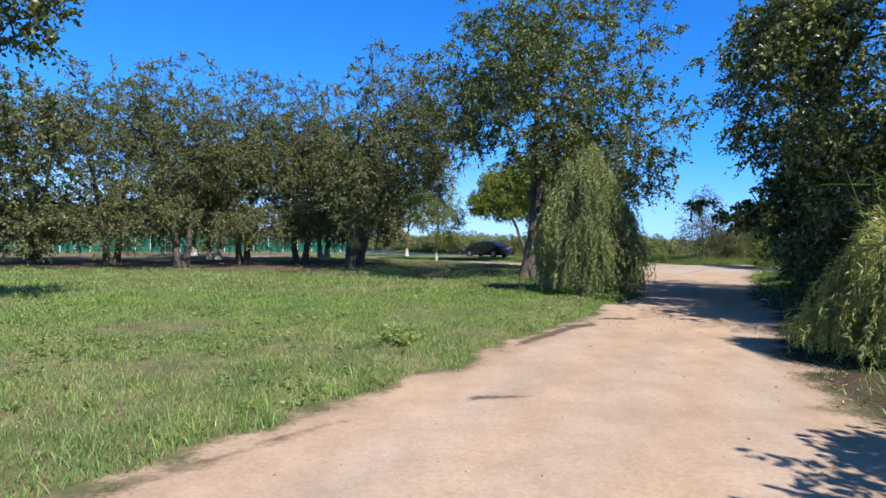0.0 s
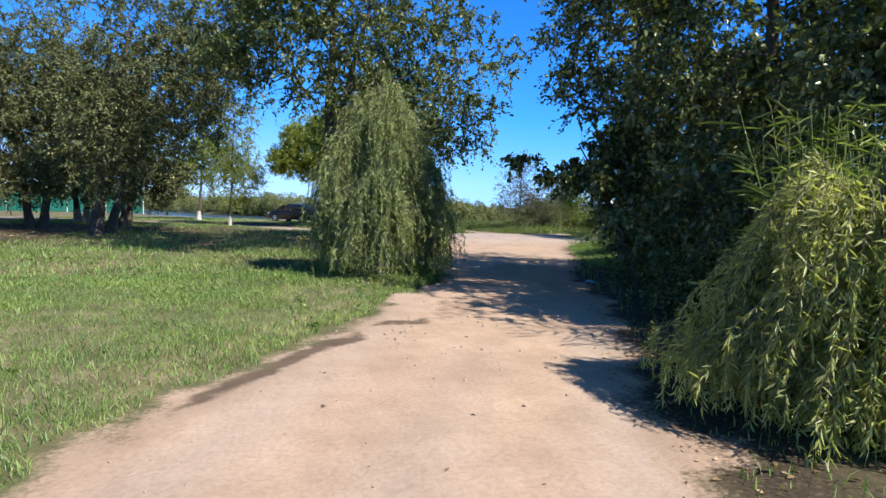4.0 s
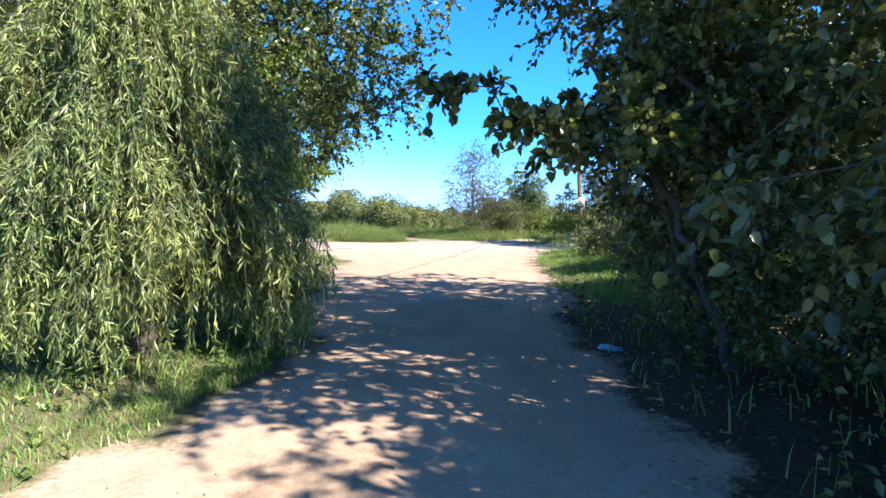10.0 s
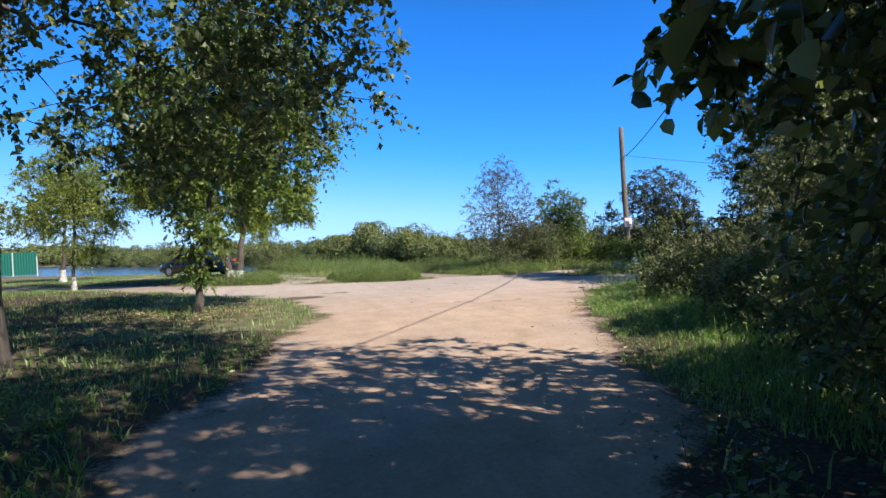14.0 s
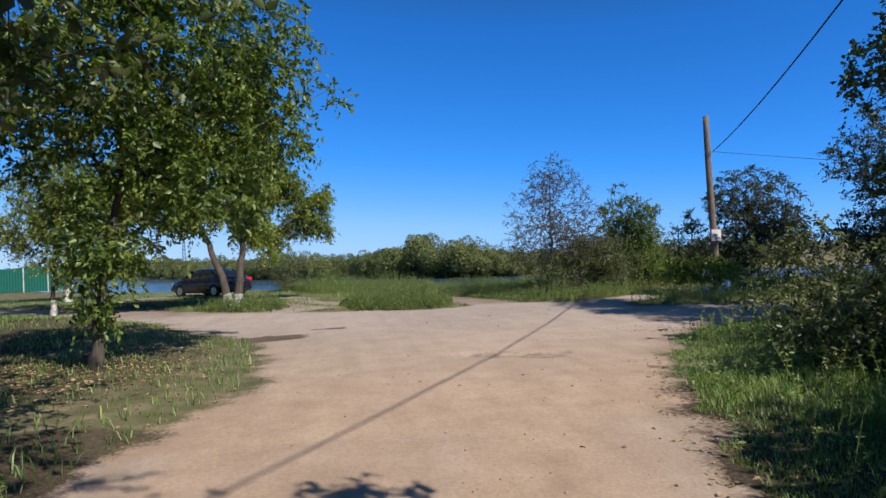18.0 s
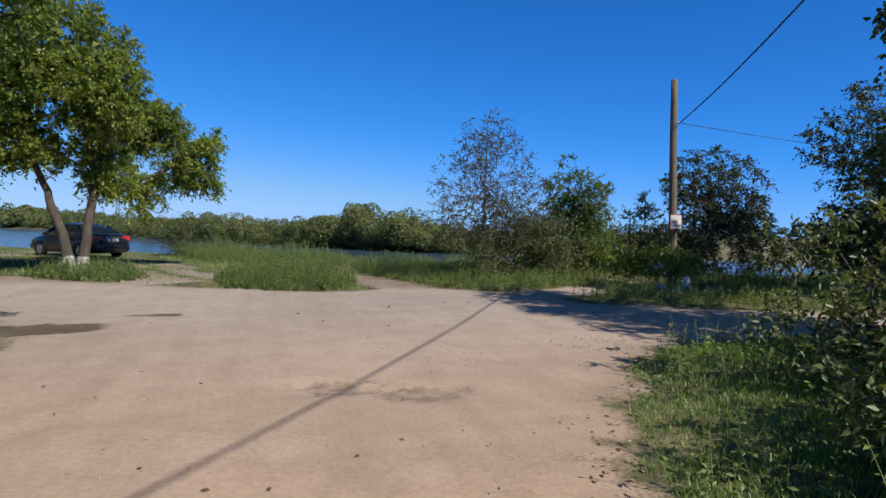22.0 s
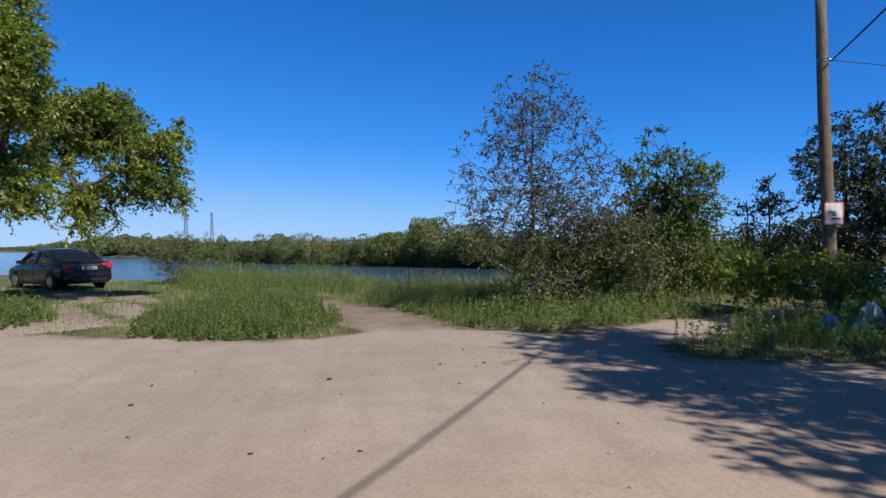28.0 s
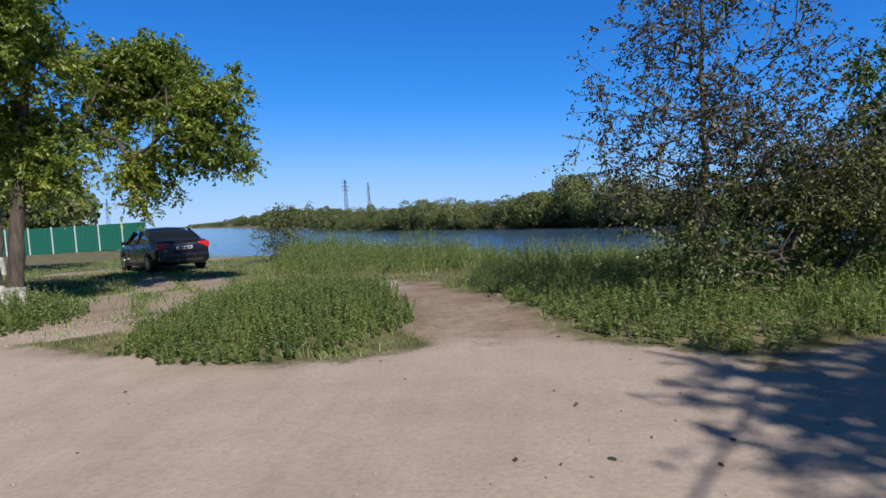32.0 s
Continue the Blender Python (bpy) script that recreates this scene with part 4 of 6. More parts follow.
# orchard of old multi-stemmed trees
ORCHARD = ((-4.7, 33.4, 12.4, 4.5, 61, 3, 0.0, 2.0), (-12.4, 38.6, 13.2, 4.6, 62, 3, 0.0, 0.4), (-14.6, 34.6, 12.6, 4.3, 63, 2, 0.0, 0.0), (-19.8, 37.0, 13.0, 4.5, 64, 2, 0.0, 0.0), (-24.5, 33.5, 12.2, 4.6, 65, 2, 0.0, 0.0), (-9.2, 47.0, 11.0, 4.2, 66, 2, 0.8, 0.0), (-17.5, 46.5, 11.5, 4.4, 67, 2, 0.8, 0.0), (-27.5, 41.0, 12.5, 4.8, 68, 2, 0.0, 0.0), (-34, 36, 12, 5.0, 70, 1, 0.0, 0.0), (-22.5, 55, 10, 4.2, 72, 1, 0.8, 0.0), (-9.0, 39.0, 12.4, 3.8, 73, 2, 0.0, 0.0), (-6.2, 43.5, 10.5, 3.4, 74, 2, 0.0, 0.0))
for ox, oy, oh, orad, oseed, ns, lime, shift in ORCHARD:
    rg = np.random.default_rng(oseed)
    sts = []
    for i in range(ns):
        a = i * 2.3 + oseed
        sts.append(stem(ox + 0.28 * math.cos(a), oy + 0.28 * math.sin(a), oh * 0.68, (1.5 * math.cos(a) * (ns > 1) + shift, 1.2 * math.sin(a) * (ns > 1))))
    ox += shift
    c = oh * 0.5
    bl = [(ox, oy, c + oh * 0.1, orad * 0.9, orad * 0.85, oh * 0.36)]
    for i in range(7):
        a = i * 0.9 + oseed * 0.7
        bl.append((ox + 0.55 * orad * math.cos(a), oy + 0.5 * orad * math.sin(a), c + rg.uniform(-0.3, 0.2) * oh, orad * rg.uniform(0.42, 0.6), orad * 0.5, oh * rg.uniform(0.15, 0.22)))
    if oseed in (62, 63, 64, 65, 68, 73, 74):
        for i in range(7):
            a = i * 0.95 + oseed
            bl.append((ox + 0.75 * orad * math.cos(a), oy + 0.65 * orad * math.sin(a), rg.uniform(2.0, 3.0), orad * 0.42, orad * 0.38, 1.35))
    floor_z = 0.75 if oseed in (63, 64, 65, 68) else 1.15
    bl = [(b[0], b[1], max(b[2], floor_z + b[5]), b[3], b[4], b[5]) for b in bl]
    near = oseed in (61, 62, 63, 64, 73)
    tree("orchard_tree", "old grey-green orchard tree with a crooked trunk" if not lime else "old orchard tree with a limewashed trunk in shade", oseed, sts, bl, (1350 if oseed == 61 else 1050) if near else 620, 84 if near else 56, 0.58, (0.1, 0.064) if near else (0.16, 0.1), LEAF_ORCHARD, droop=0.3, gap=0.3, radius=0.2, lime=lime, group="old orchard trees")


tree("orchard_tree", "tall old tree whose boughs reach over the meadow", 69, [stem(-13.4, 11.2, 8.0, (1.4, 0.5))],
     [(-8.3, 12.6, 7.0, 1.9, 1.9, 1.7), (-10.6, 12.0, 7.2, 2.3, 2.3, 2.0), (-13.0, 11.4, 7.8, 3.0, 3.0, 2.8), (-9.2, 12.8, 5.4, 1.2, 1.2, 0.9)], 560, 56, 0.55, (0.13, 0.085), LEAF_POPLAR, gap=0.36, radius=0.22, group="old orchard trees")


# ---- weeping willows ----
def cascade_willow(name, label, seed, centre, top, rx, ry, boughs, per_bough, per, leaf, mat, category="tree", cone=(0.5, 2.8)):
    """Boughs arch out of a short trunk, each ending in a sheaf of hanging leafy twigs."""
    rng = np.random.default_rng(seed)
    x0, y0 = centre
    z0 = gz(x0, y0)
    root = new(name)
    root.location = (x0, y0, z0)
    TV, TF = polytube([(0, 0, -0.15), (0.02, 0, 0), (0.08, 0.03, top * 0.3), (0.15, 0, top * 0.55)], [0.17, 0.13, 0.1, 0.05], 10, rng, 0.05)
    np_part("trunk", TV, TF, BARK, root, smooth=True)
    A, B, R, LP, LD = [], [], [], [], []

    def twig(pts, r0, r1, k, lo=0.0):
        n = len(pts) - 1
        A.append(pts[:-1])
        B.append(pts[1:])
        R.append(np.linspace(r0, r1, n))
        if k:
            f = np.sort(rng.uniform(lo, 1, k)) * n
            i = np.minimum(f.astype(int), n - 1)
            t = (f - i)[:, None]
            LP.append(pts[i] * (1 - t) + pts[i + 1] * t)
            LD.append(unit(pts[i + 1] - pts[i]))

    for b in range(boughs):
        a = b * 2.39996 + rng.normal(0, 0.2)
        u = math.sqrt((b + 0.5) / boughs)
        lump = min(1.2, 0.72 + 1.0 * abs(noise.noise(Vector((1.5 * math.cos(a), 1.5 * math.sin(a), seed + 1.7 * u)))) * rng.uniform(0.8, 1.2) + 0.1)
        zt = (top - 0.2) * (1.0 - cone[0] * u ** cone[1]) * (rng.uniform(0.9, 1.04) if rng.uniform() < 0.55 else rng.uniform(0.45, 0.85))
        tip_ = np.array([0.72 * lump * rx * u * math.cos(a), 0.72 * lump * ry * u * math.sin(a), max(zt, 0.5)])
        foot = np.array([0.12, 0.02, min(zt * 0.5, top * 0.5)])
        arch = 0.34 * zt * (1 - u * 0.4)
        way = [foot + (tip_ - foot) * f + np.array([0, 0, arch * f * (1 - f)]) for f in np.linspace(0, 1, 9)]
        twig(np.array(way), 0.026, 0.007, 0)
        # a tuft of sprays over the outer part of the bough, each arching outwards and then hanging
        for s in range(per_bough):
            f = rng.uniform(0.5, 1.0) ** 0.8
            p0 = foot + (tip_ - foot) * f + np.array([0, 0, arch * f * (1 - f)])
            aa = a + rng.normal(0, 0.42)
            reach = rng.uniform(0.18, 0.74) * (0.55 + 0.5 * u)
            lift = rng.uniform(0.02, 0.26)
            ln = rng.uniform(0.3, 0.85) + (rng.uniform(0.2, 0.9) if rng.uniform() < 0.12 + 0.3 * u ** 3 else 0)
            ln = min(ln, p0[2] - rng.uniform(0.02, 0.3))
            out = np.array([math.cos(aa), math.sin(aa), 0.0])
            sway = rng.normal(0, 0.07, 2)
            pts = np.array([p0 + out * reach * math.sin(min(1, 1.25 * g) * math.pi / 2) + np.array([sway[0] * g, sway[1] * g, lift * math.sin(min(1, g * 2.2) * math.pi) - ln * g ** 1.7]) for g in np.linspace(0, 1, 8)])
            twig(pts, 0.0045, 0.0015, int(per * (0.5 + 0.6 * ln)), 0.08)
    A, B, R = np.concatenate(A), np.concatenate(B), np.concatenate(R)
    V, F = tubes(A, B, R, R * 0.85, 3)
    np_part("twig_curtain", V, F, BARK_PALE, root)["kind"] = "stuff"
    P, D = np.concatenate(LP), np.concatenate(LD)
    m = len(P)
    D = unit(D * 0.8 + rng.standard_normal((m, 3)) * 0.5 + np.array([0, 0, -0.1]))
    N = unit(rng.standard_normal((m, 3)) + np.array([0, 0, 0.5]))
    s = rng.uniform(0.6, 1.25, m)
    V, F = leaves(P, D, N, leaf[0] * s, leaf[1] * s, 2)
    np_part("crown", V, F, mat, root)
    return tagged(root, label, category)


cascade_willow("weeping_willow", "small weeping willow with pale green hanging twigs", 81, (4.6, 18.7), 4.35, 1.42, 1.34, 112, 34, 50, (0.1, 0.015), LEAF_WILLOW, cone=(0.62, 1.9))
cascade_willow("willow_shrub", "yellowing arching willow shrub at the track edge", 82, (7.0, 9.2), 2.15, 1.27, 1.2, 70, 36, 52, (0.095, 0.016), LEAF_YELLOW, "shrub", cone=(0.55, 2.2))


# ---- reeds beside the shrub ----
def reed_stand(name, label, seed, cx, cy, r, n, h, mat):
    rng = np.random.default_rng(seed)
    a, u = rng.uniform(0, 2 * math.pi, n), np.sqrt(rng.uniform(0, 1, n)) * r
    P = np.stack([cx + u * np.cos(a), cy + u * np.sin(a), np.zeros(n)], 1)
    P[:, 2] = height(P[:, 0], P[:, 1])
    hh = h * rng.uniform(0.7, 1.1, n)
    lean = rng.normal(0, 0.12, (n, 2))
    T = P + np.stack([lean[:, 0] * hh, lean[:, 1] * hh, hh], 1)
    root = new(name)
    V, F = tubes(P, T, np.full(n, 0.006), np.full(n, 0.003), 3)
    np_part("stem", V, F, mat, root)["kind"] = "stuff"
    k = 7
    f = np.repeat(rng.uniform(0.3, 1.0, (n, k)), 1).reshape(-1)
    i = np.repeat(np.arange(n), k)
    B = P[i] + (T[i] - P[i]) * f[:, None]
    b = rng.uniform(0, 2 * math.pi, n * k)
    D = np.stack([np.cos(b), np.sin(b), rng.uniform(0.1, 0.9, n * k)], 1)
    V, F = leaves(B, D, np.stack([np.zeros(n * k), np.zeros(n * k), np.ones(n * k)], 1) + 0.3 * rng.standard_normal((n * k, 3)), rng.uniform(0.28, 0.5, n * k), 0.015, 4)
    np_part("blade", V, F, mat, root)["kind"] = "stuff"
    return tagged(root, label, "reeds")


reed_stand("reeds", "tall green reeds behind the willow shrub", 83, 8.3, 10.6, 0.7, 130, 2.5, LEAF_WEED)


# ---- grass and weeds ----
def blades(P, h, w, rng, lean=0.35):
    n = len(P)
    a = rng.uniform(0, 2 * math.pi, n)
    l = lean * rng.uniform(0.2, 1.3, n) * h
    b = a + rng.normal(0, 0.7, n)
    S = np.stack([-np.sin(a), np.cos(a), np.zeros(n)], 1) * (w * 0.5)[:, None]
    M = P + np.stack([np.cos(b) * l * 0.35, np.sin(b) * l * 0.35, h * 0.6], 1)
    T = P + np.stack([np.cos(b) * l, np.sin(b) * l, h * rng.uniform(0.75, 1, n)], 1)
    V = np.stack([P - S, P + S, M + S * 0.75, M - S * 0.75, T], 1)
    F = np.array([[0, 1, 2], [0, 2, 3], [3, 2, 4]])
    return V.reshape(-1, 3), (F[None] + 5 * np.arange(n)[:, None, None]).reshape(-1, 3)


def scatter(rng, n, x0, x1, y0, y1, weight):
    x, y = rng.uniform(x0, x1, n), rng.uniform(y0, y1, n)
    s = poly_sd(x, y, TRACK)
    k = rng.uniform(0, 1, n) < weight(x, y, s)
    x, y, s = x[k], y[k], s[k]
    return np.stack([x, y, height(x, y, s) - 0.01], 1), s


def border(s, x, y):
    return s + (vnoise(x, y, 0.9, 11) - 0.5) * 0.5 + (vnoise(x, y, 0.35, 12) - 0.5) * 0.25 < -0.02


def turf(name, label, seed, n, area, weight, h, w, mat, lean=0.5, rise=0.0):
    rng = np.random.default_rng(seed)
    P, s = scatter(rng, n, *area, weight)
    m = len(P)
    clump = 0.4 + 0.75 * vnoise(P[:, 0], P[:, 1], 0.55, 41) + 0.75 * vnoise(P[:, 0], P[:, 1], 1.7, 42) ** 2
    if rise:
        clump = clump * np.clip(0.3 + -s / rise, 0.3, 1.2)
    V, F = blades(P, h * clump * rng.uniform(0.5, 1.2, m), w * rng.uniform(0.7, 1.3, m), rng, lean)
    ob = np_part(name, V, F, mat)
    return tagged(ob, label, "grass", kind="stuff")


def trodden(x, y):
    t = 0 * x
    for cx, cy, rx, ry, turn in ((4.5, 17.5, 0.6, 0.4, 20), (-2.6, 8.2, 0.9, 0.7, 0), (-4.5, 11.5, 1.2, 0.8, 10), (3.3, 15.9, 1.0, 0.5, 30), (-3.2, 5.2, 0.9, 0.5, 0), (6.3, 48.4, 0.55, 2.6, 32), (7.9, 48.0, 0.5, 2.4, 32), (2.2, 57.5, 2.6, 1.6, 10), (0.5, 53.5, 1.6, 1.2, 0), (7.4, 45.0, 0.7, 3.0, 32), (8.9, 45.0, 0.6, 2.7, 32), (8.3, 42.8, 1.5, 0.7, 0)):
        t = np.maximum(t, spot(x, y, cx, cy, rx, ry, turn))
    return t


def meadow(x, y, s):
    patchy = np.clip(0.35 + 1.0 * vnoise(x, y, 1.6, 51), 0.25, 1) * (1 - 0.75 * trodden(x, y))
    return border(s, x, y) * patchy * (x < 6.4) * ((x < 3.9) | (y > 12.5)) * np.where(y < 23 + 0.4 * np.clip(-x, 0, 14), 1, np.clip(1 - (y - 23 - 0.4 * np.clip(-x, 0, 14)) / 5, 0.08, 1))


turf("meadow_grass", "bright green ragged meadow grass with dry patches", 91, 340000, (-9, 6.5, 0, 19), meadow, 0.1, 0.0065, GRASS, 1.25)
turf("dry_grass", "straw-coloured dead grass in patches of the meadow", 88, 90000, (-12, 6.5, 0, 24), lambda x, y, s: meadow(x, y, s) * np.clip(vnoise(x, y, 1.9, 57) * 2.4 - 1.1, 0.06, 1), 0.09, 0.008, GRASS_DRY, 1.1)
turf("meadow_grass", "green meadow grass reaching to the orchard", 92, 150000, (-26, 7, 6, 34), lambda x, y, s: meadow(x, y, s) * ((x < -7) | (y > 17)), 0.13, 0.017, GRASS, 1.0)
turf("verge_grass", "fringe of longer grass along the track edge", 93, 60000, (-4, 9, 2, 38), lambda x, y, s: border(s, x, y) * (s > -0.8) * (x < np.minimum(8.6, 2.2 + 0.22 * y)) * ((x < 3.9) | (y > 12.5)) * np.where(y > 20, 0.3, 1), 0.13, 0.011, GRASS, 0.8)
turf("verge_grass", "thin grass and dry stalks on the litter-strewn verge", 87, 9000, (4, 8.5, 0, 13), lambda x, y, s: border(s, x, y) * (s > -2.5) * np.clip(vnoise(x, y, 0.8, 59) * 1.8 - 0.4, 0.05, 1), 0.13, 0.009, GRASS, 0.9)
turf("corner_grass", "thin short grass round the young maple", 94, 26000, (-6, 8.8, 24, 46), lambda x, y, s: border(s, x, y) * np.clip(vnoise(x, y, 1.5, 53) * 1.3 - 0.2, 0.05, 0.9) * (x > -6), 0.14, 0.016, GRASS)
turf("tall_grass", "long soft grass on the shrubby verge", 95, 190000, (11, 22, 19, 34), lambda x, y, s: border(s, x, y) * (s > -6) * np.clip(0.45 + vnoise(x, y, 1.2, 54), 0, 1) * np.where((x < 13.2) & (y < 24.5), 0.6, 1), 0.19, 0.009, GRASS, 0.7, 2.2)
turf("tall_grass", "thin grass under the elms", 96, 2600, (7, 13, 7, 21), lambda x, y, s: border(s, x, y) * 0.5, 0.2, 0.014, GRASS, 0.6)
def rank(x, y):
    """1 where tall weeds stand, 0 on the mown ground round the car."""
    return smooth01((x - (9.3 - 0.4 * np.clip(y - 49, 0, 7))) / 0.8 + 0.5)


turf("lawn_grass", "short grass round the parked car", 89, 46000, (-14, 11, 43.5, 60), lambda x, y, s: border(s, x, y) * (1 - 0.97 * trodden(x, y)) * (1 - rank(x, y)) * np.clip(0.3 + vnoise(x, y, 1.5, 55), 0.2, 1), 0.1, 0.018, GRASS, 0.8)
turf("bank_grass", "tall weedy grass on the river bank", 97, 130000, (-24, 34, 41, 66), lambda x, y, s: border(s, x, y) * (1 - trodden(x, y)) * np.where((y > 46.5 - 0.9 * np.clip(x - 9, 0, 6)) & (x > 7.5), 1, 0.22) * ((x > 14) | (y > 45)) * (1 - spot(x, y, 11.9, 43.4, 2.3, 2.9)) * rank(x, y), 0.3, 0.012, GRASS_TALL, 0.6, 2.0)
turf("reed_bed", "reeds standing along the water's edge", 98, 60000, (-40, 40, 48, 100), lambda x, y, s: (np.abs(np.interp(x, NEAR_SHORE[:, 0], NEAR_SHORE[:, 1]) - 4.5 - y) < 3.5) * np.clip(vnoise(x, y, 4, 58) * 1.8 - 0.55, 0.05, 1) * np.where((x > 11) & (x < 24), 0.25, 1), 0.75, 0.018, GRASS_TALL, 0.3)
turf("strip_grass", "rank dark grass strip in front of the pole", 99, 22000, (18.2, 27, 35, 43), lambda x, y, s: border(s, x, y) * (y < 42.6), 0.2, 0.011, GRASS_TALL, 0.55, 1.5)


turf("mound_fringe", "low green fringe round the weed mounds", 100, 26000, (3, 15.5, 40, 48), lambda x, y, s: border(s, x, y) * (1 - 0.97 * trodden(x, y)), 0.09, 0.012, LEAF_WEED, 0.9)


def weeds(name, label, seed, n, area, weight, h, per, leaf, mat, mound=None, rise=0.0):
    """Leafy stalks; mound: lifts their tops to a rounded mass."""
    rng = np.random.default_rng(seed)
    P, s = scatter(rng, n, *area, weight)
    m = len(P)
    hh = h * rng.uniform(0.7, 1.15, m)
    if mound is not None:
        hh = hh * mound(P[:, 0], P[:, 1])
    if rise:
        hh = hh * np.clip(0.28 - s / rise, 0.28, 1) * (0.7 + 0.6 * vnoise(P[:, 0], P[:, 1], 1.1, 66))
    lean = rng.normal(0, 0.2, (m, 2))
    T = P + np.stack([lean[:, 0] * hh, lean[:, 1] * hh, hh], 1)
    SV, SF = tubes(P, T, np.full(m, 0.005), np.full(m, 0.002), 3)
    i = np.repeat(np.arange(m), per)
    f = rng.uniform(0.12, 1.0, m * per)
    B = P[i] + (T[i] - P[i]) * f[:, None]
    a = rng.uniform(0, 2 * math.pi, m * per)
    D = np.stack([np.cos(a), np.sin(a), rng.uniform(-0.2, 0.7, m * per)], 1)
    N = unit(rng.standard_normal((m * per, 3)) * 0.7 + np.array([0, 0, 1]))
    sz = leaf[0] * rng.uniform(0.6, 1.3, m * per) * (1.15 - 0.5 * f)
    V, F = leaves(B, D, N, sz, sz * leaf[1] / leaf[0], 2)
    root = new(name)
    np_part("stalks", SV, SF, mat, root)["kind"] = "stuff"
    np_part("foliage", V, F, mat, root)["kind"] = "stuff"
    return tagged(root, label, "weeds", kind="stuff")


def dome(cx, cy, rx, ry, low=0.25):
    return lambda x, y: low + (1 - low) * np.sqrt(np.clip(1 - np.abs((x - cx) / rx) ** 2.1 - np.abs((y - cy) / ry) ** 2.1, 0, 1))


def in_dome(cx, cy, rx, ry):
    return lambda x, y, s: (np.abs((x - cx) / rx) ** 2.6 + np.abs((y - cy) / ry) ** 2.6 + 0.35 * (vnoise(x, y, 0.5, 61) - 0.5) < 1) * (s < 0.12)


weeds("weed_mound", "dense rounded mound of leafy green weeds", 101, 4700, (9, 15, 40, 47.5), in_dome(11.8, 43.35, 1.98, 2.75), 0.54, 68, (0.034, 0.019), LEAF_MOUND, dome(11.8, 43.35, 2.05, 2.8, 0.1))
weeds("weed_mound", "low patch of leafy weeds at the maple's foot", 102, 2700, (3.4, 9, 41.5, 46), in_dome(6.0, 43.7, 1.95, 1.15), 0.58, 30, (0.046, 0.027), LEAF_MOUND, dome(6.0, 43.7, 2.0, 1.2, 0.1))
weeds("bank_weeds", "tall leafy weeds and nettles along the bank", 103, 26000, (7, 24, 40, 62), lambda x, y, s: border(s, x, y) * (s < -0.03) * (((x > 14.2) & (x < 21) & (y < 49.5)) | ((x < 14.5) & (y > 48.5))) * np.where(y < 46, 1, 0.65) * rank(x, y), 0.52, 30, (0.05, 0.019), LEAF_MOUND, rise=2.2)
weeds("tall_weeds", "shoulder-high leafy weeds on the top of the bank", 108, 6500, (3, 16, 49, 60), lambda x, y, s: (s < -0.6) * rank(x, y) * np.clip(vnoise(x, y, 2.3, 68) * 1.9 - 0.3, 0.15, 1) * smooth01((y - 49.5) / 3.0) * smooth01((14.2 - x) / 1.5), 0.95, 34, (0.07, 0.022), LEAF_MOUND, lambda x, y: 0.45 + 0.75 * vnoise(x, y, 1.5, 69))
weeds("verge_weeds", "leafy weeds among the verge grass", 104, 1500, (12.4, 20, 21, 34), lambda x, y, s: border(s, x, y) * (s > -3) * np.clip(vnoise(x, y, 1.4, 63) * 1.5 - 0.4, 0, 1), 0.5, 12, (0.07, 0.03), LEAF_WEED)
weeds("meadow_weeds", "broad-leaved weeds scattered in the meadow", 105, 6500, (-12, 6, 3, 24), lambda x, y, s: border(s, x, y) * np.clip(vnoise(x, y, 1.1, 64) * 2.2 - 1.0, 0, 1), 0.13, 9, (0.07, 0.04), LEAF_WEED)
weeds("dock_plant", "broad-leaved dock plant in the grass", 109, 60, (-0.5, 0.5, 9.6, 10.6), in_dome(0.0, 10.1, 0.3, 0.3), 0.3, 14, (0.13, 0.055), LEAF_WEED)
weeds("elm_foot_weeds", "broad-leaved seedlings in the shade of the elms", 110, 1100, (6.4, 11.5, 9, 21), lambda x, y, s: border(s, x, y) * (s > -2.5) * np.clip(vnoise(x, y, 0.9, 67) * 1.8 - 0.5, 0, 1), 0.42, 12, (0.085, 0.05), LEAF_ELM)
weeds("strip_weeds", "rank weeds round the rubbish by the pole", 106, 1500, (18.5, 27, 36, 43), lambda x, y, s: border(s, x, y) * 1.0, 0.42, 12, (0.07, 0.03), LEAF_WEED)
weeds("willow_foot_weeds", "leafy weeds in the shade of the willow", 107, 900, (2.5, 7.5, 16.8, 26), lambda x, y, s: border(s, x, y) * np.clip(vnoise(x, y, 1.2, 65) * 1.6 - 0.4, 0, 1), 0.3, 12, (0.07, 0.03), LEAF_WEED)


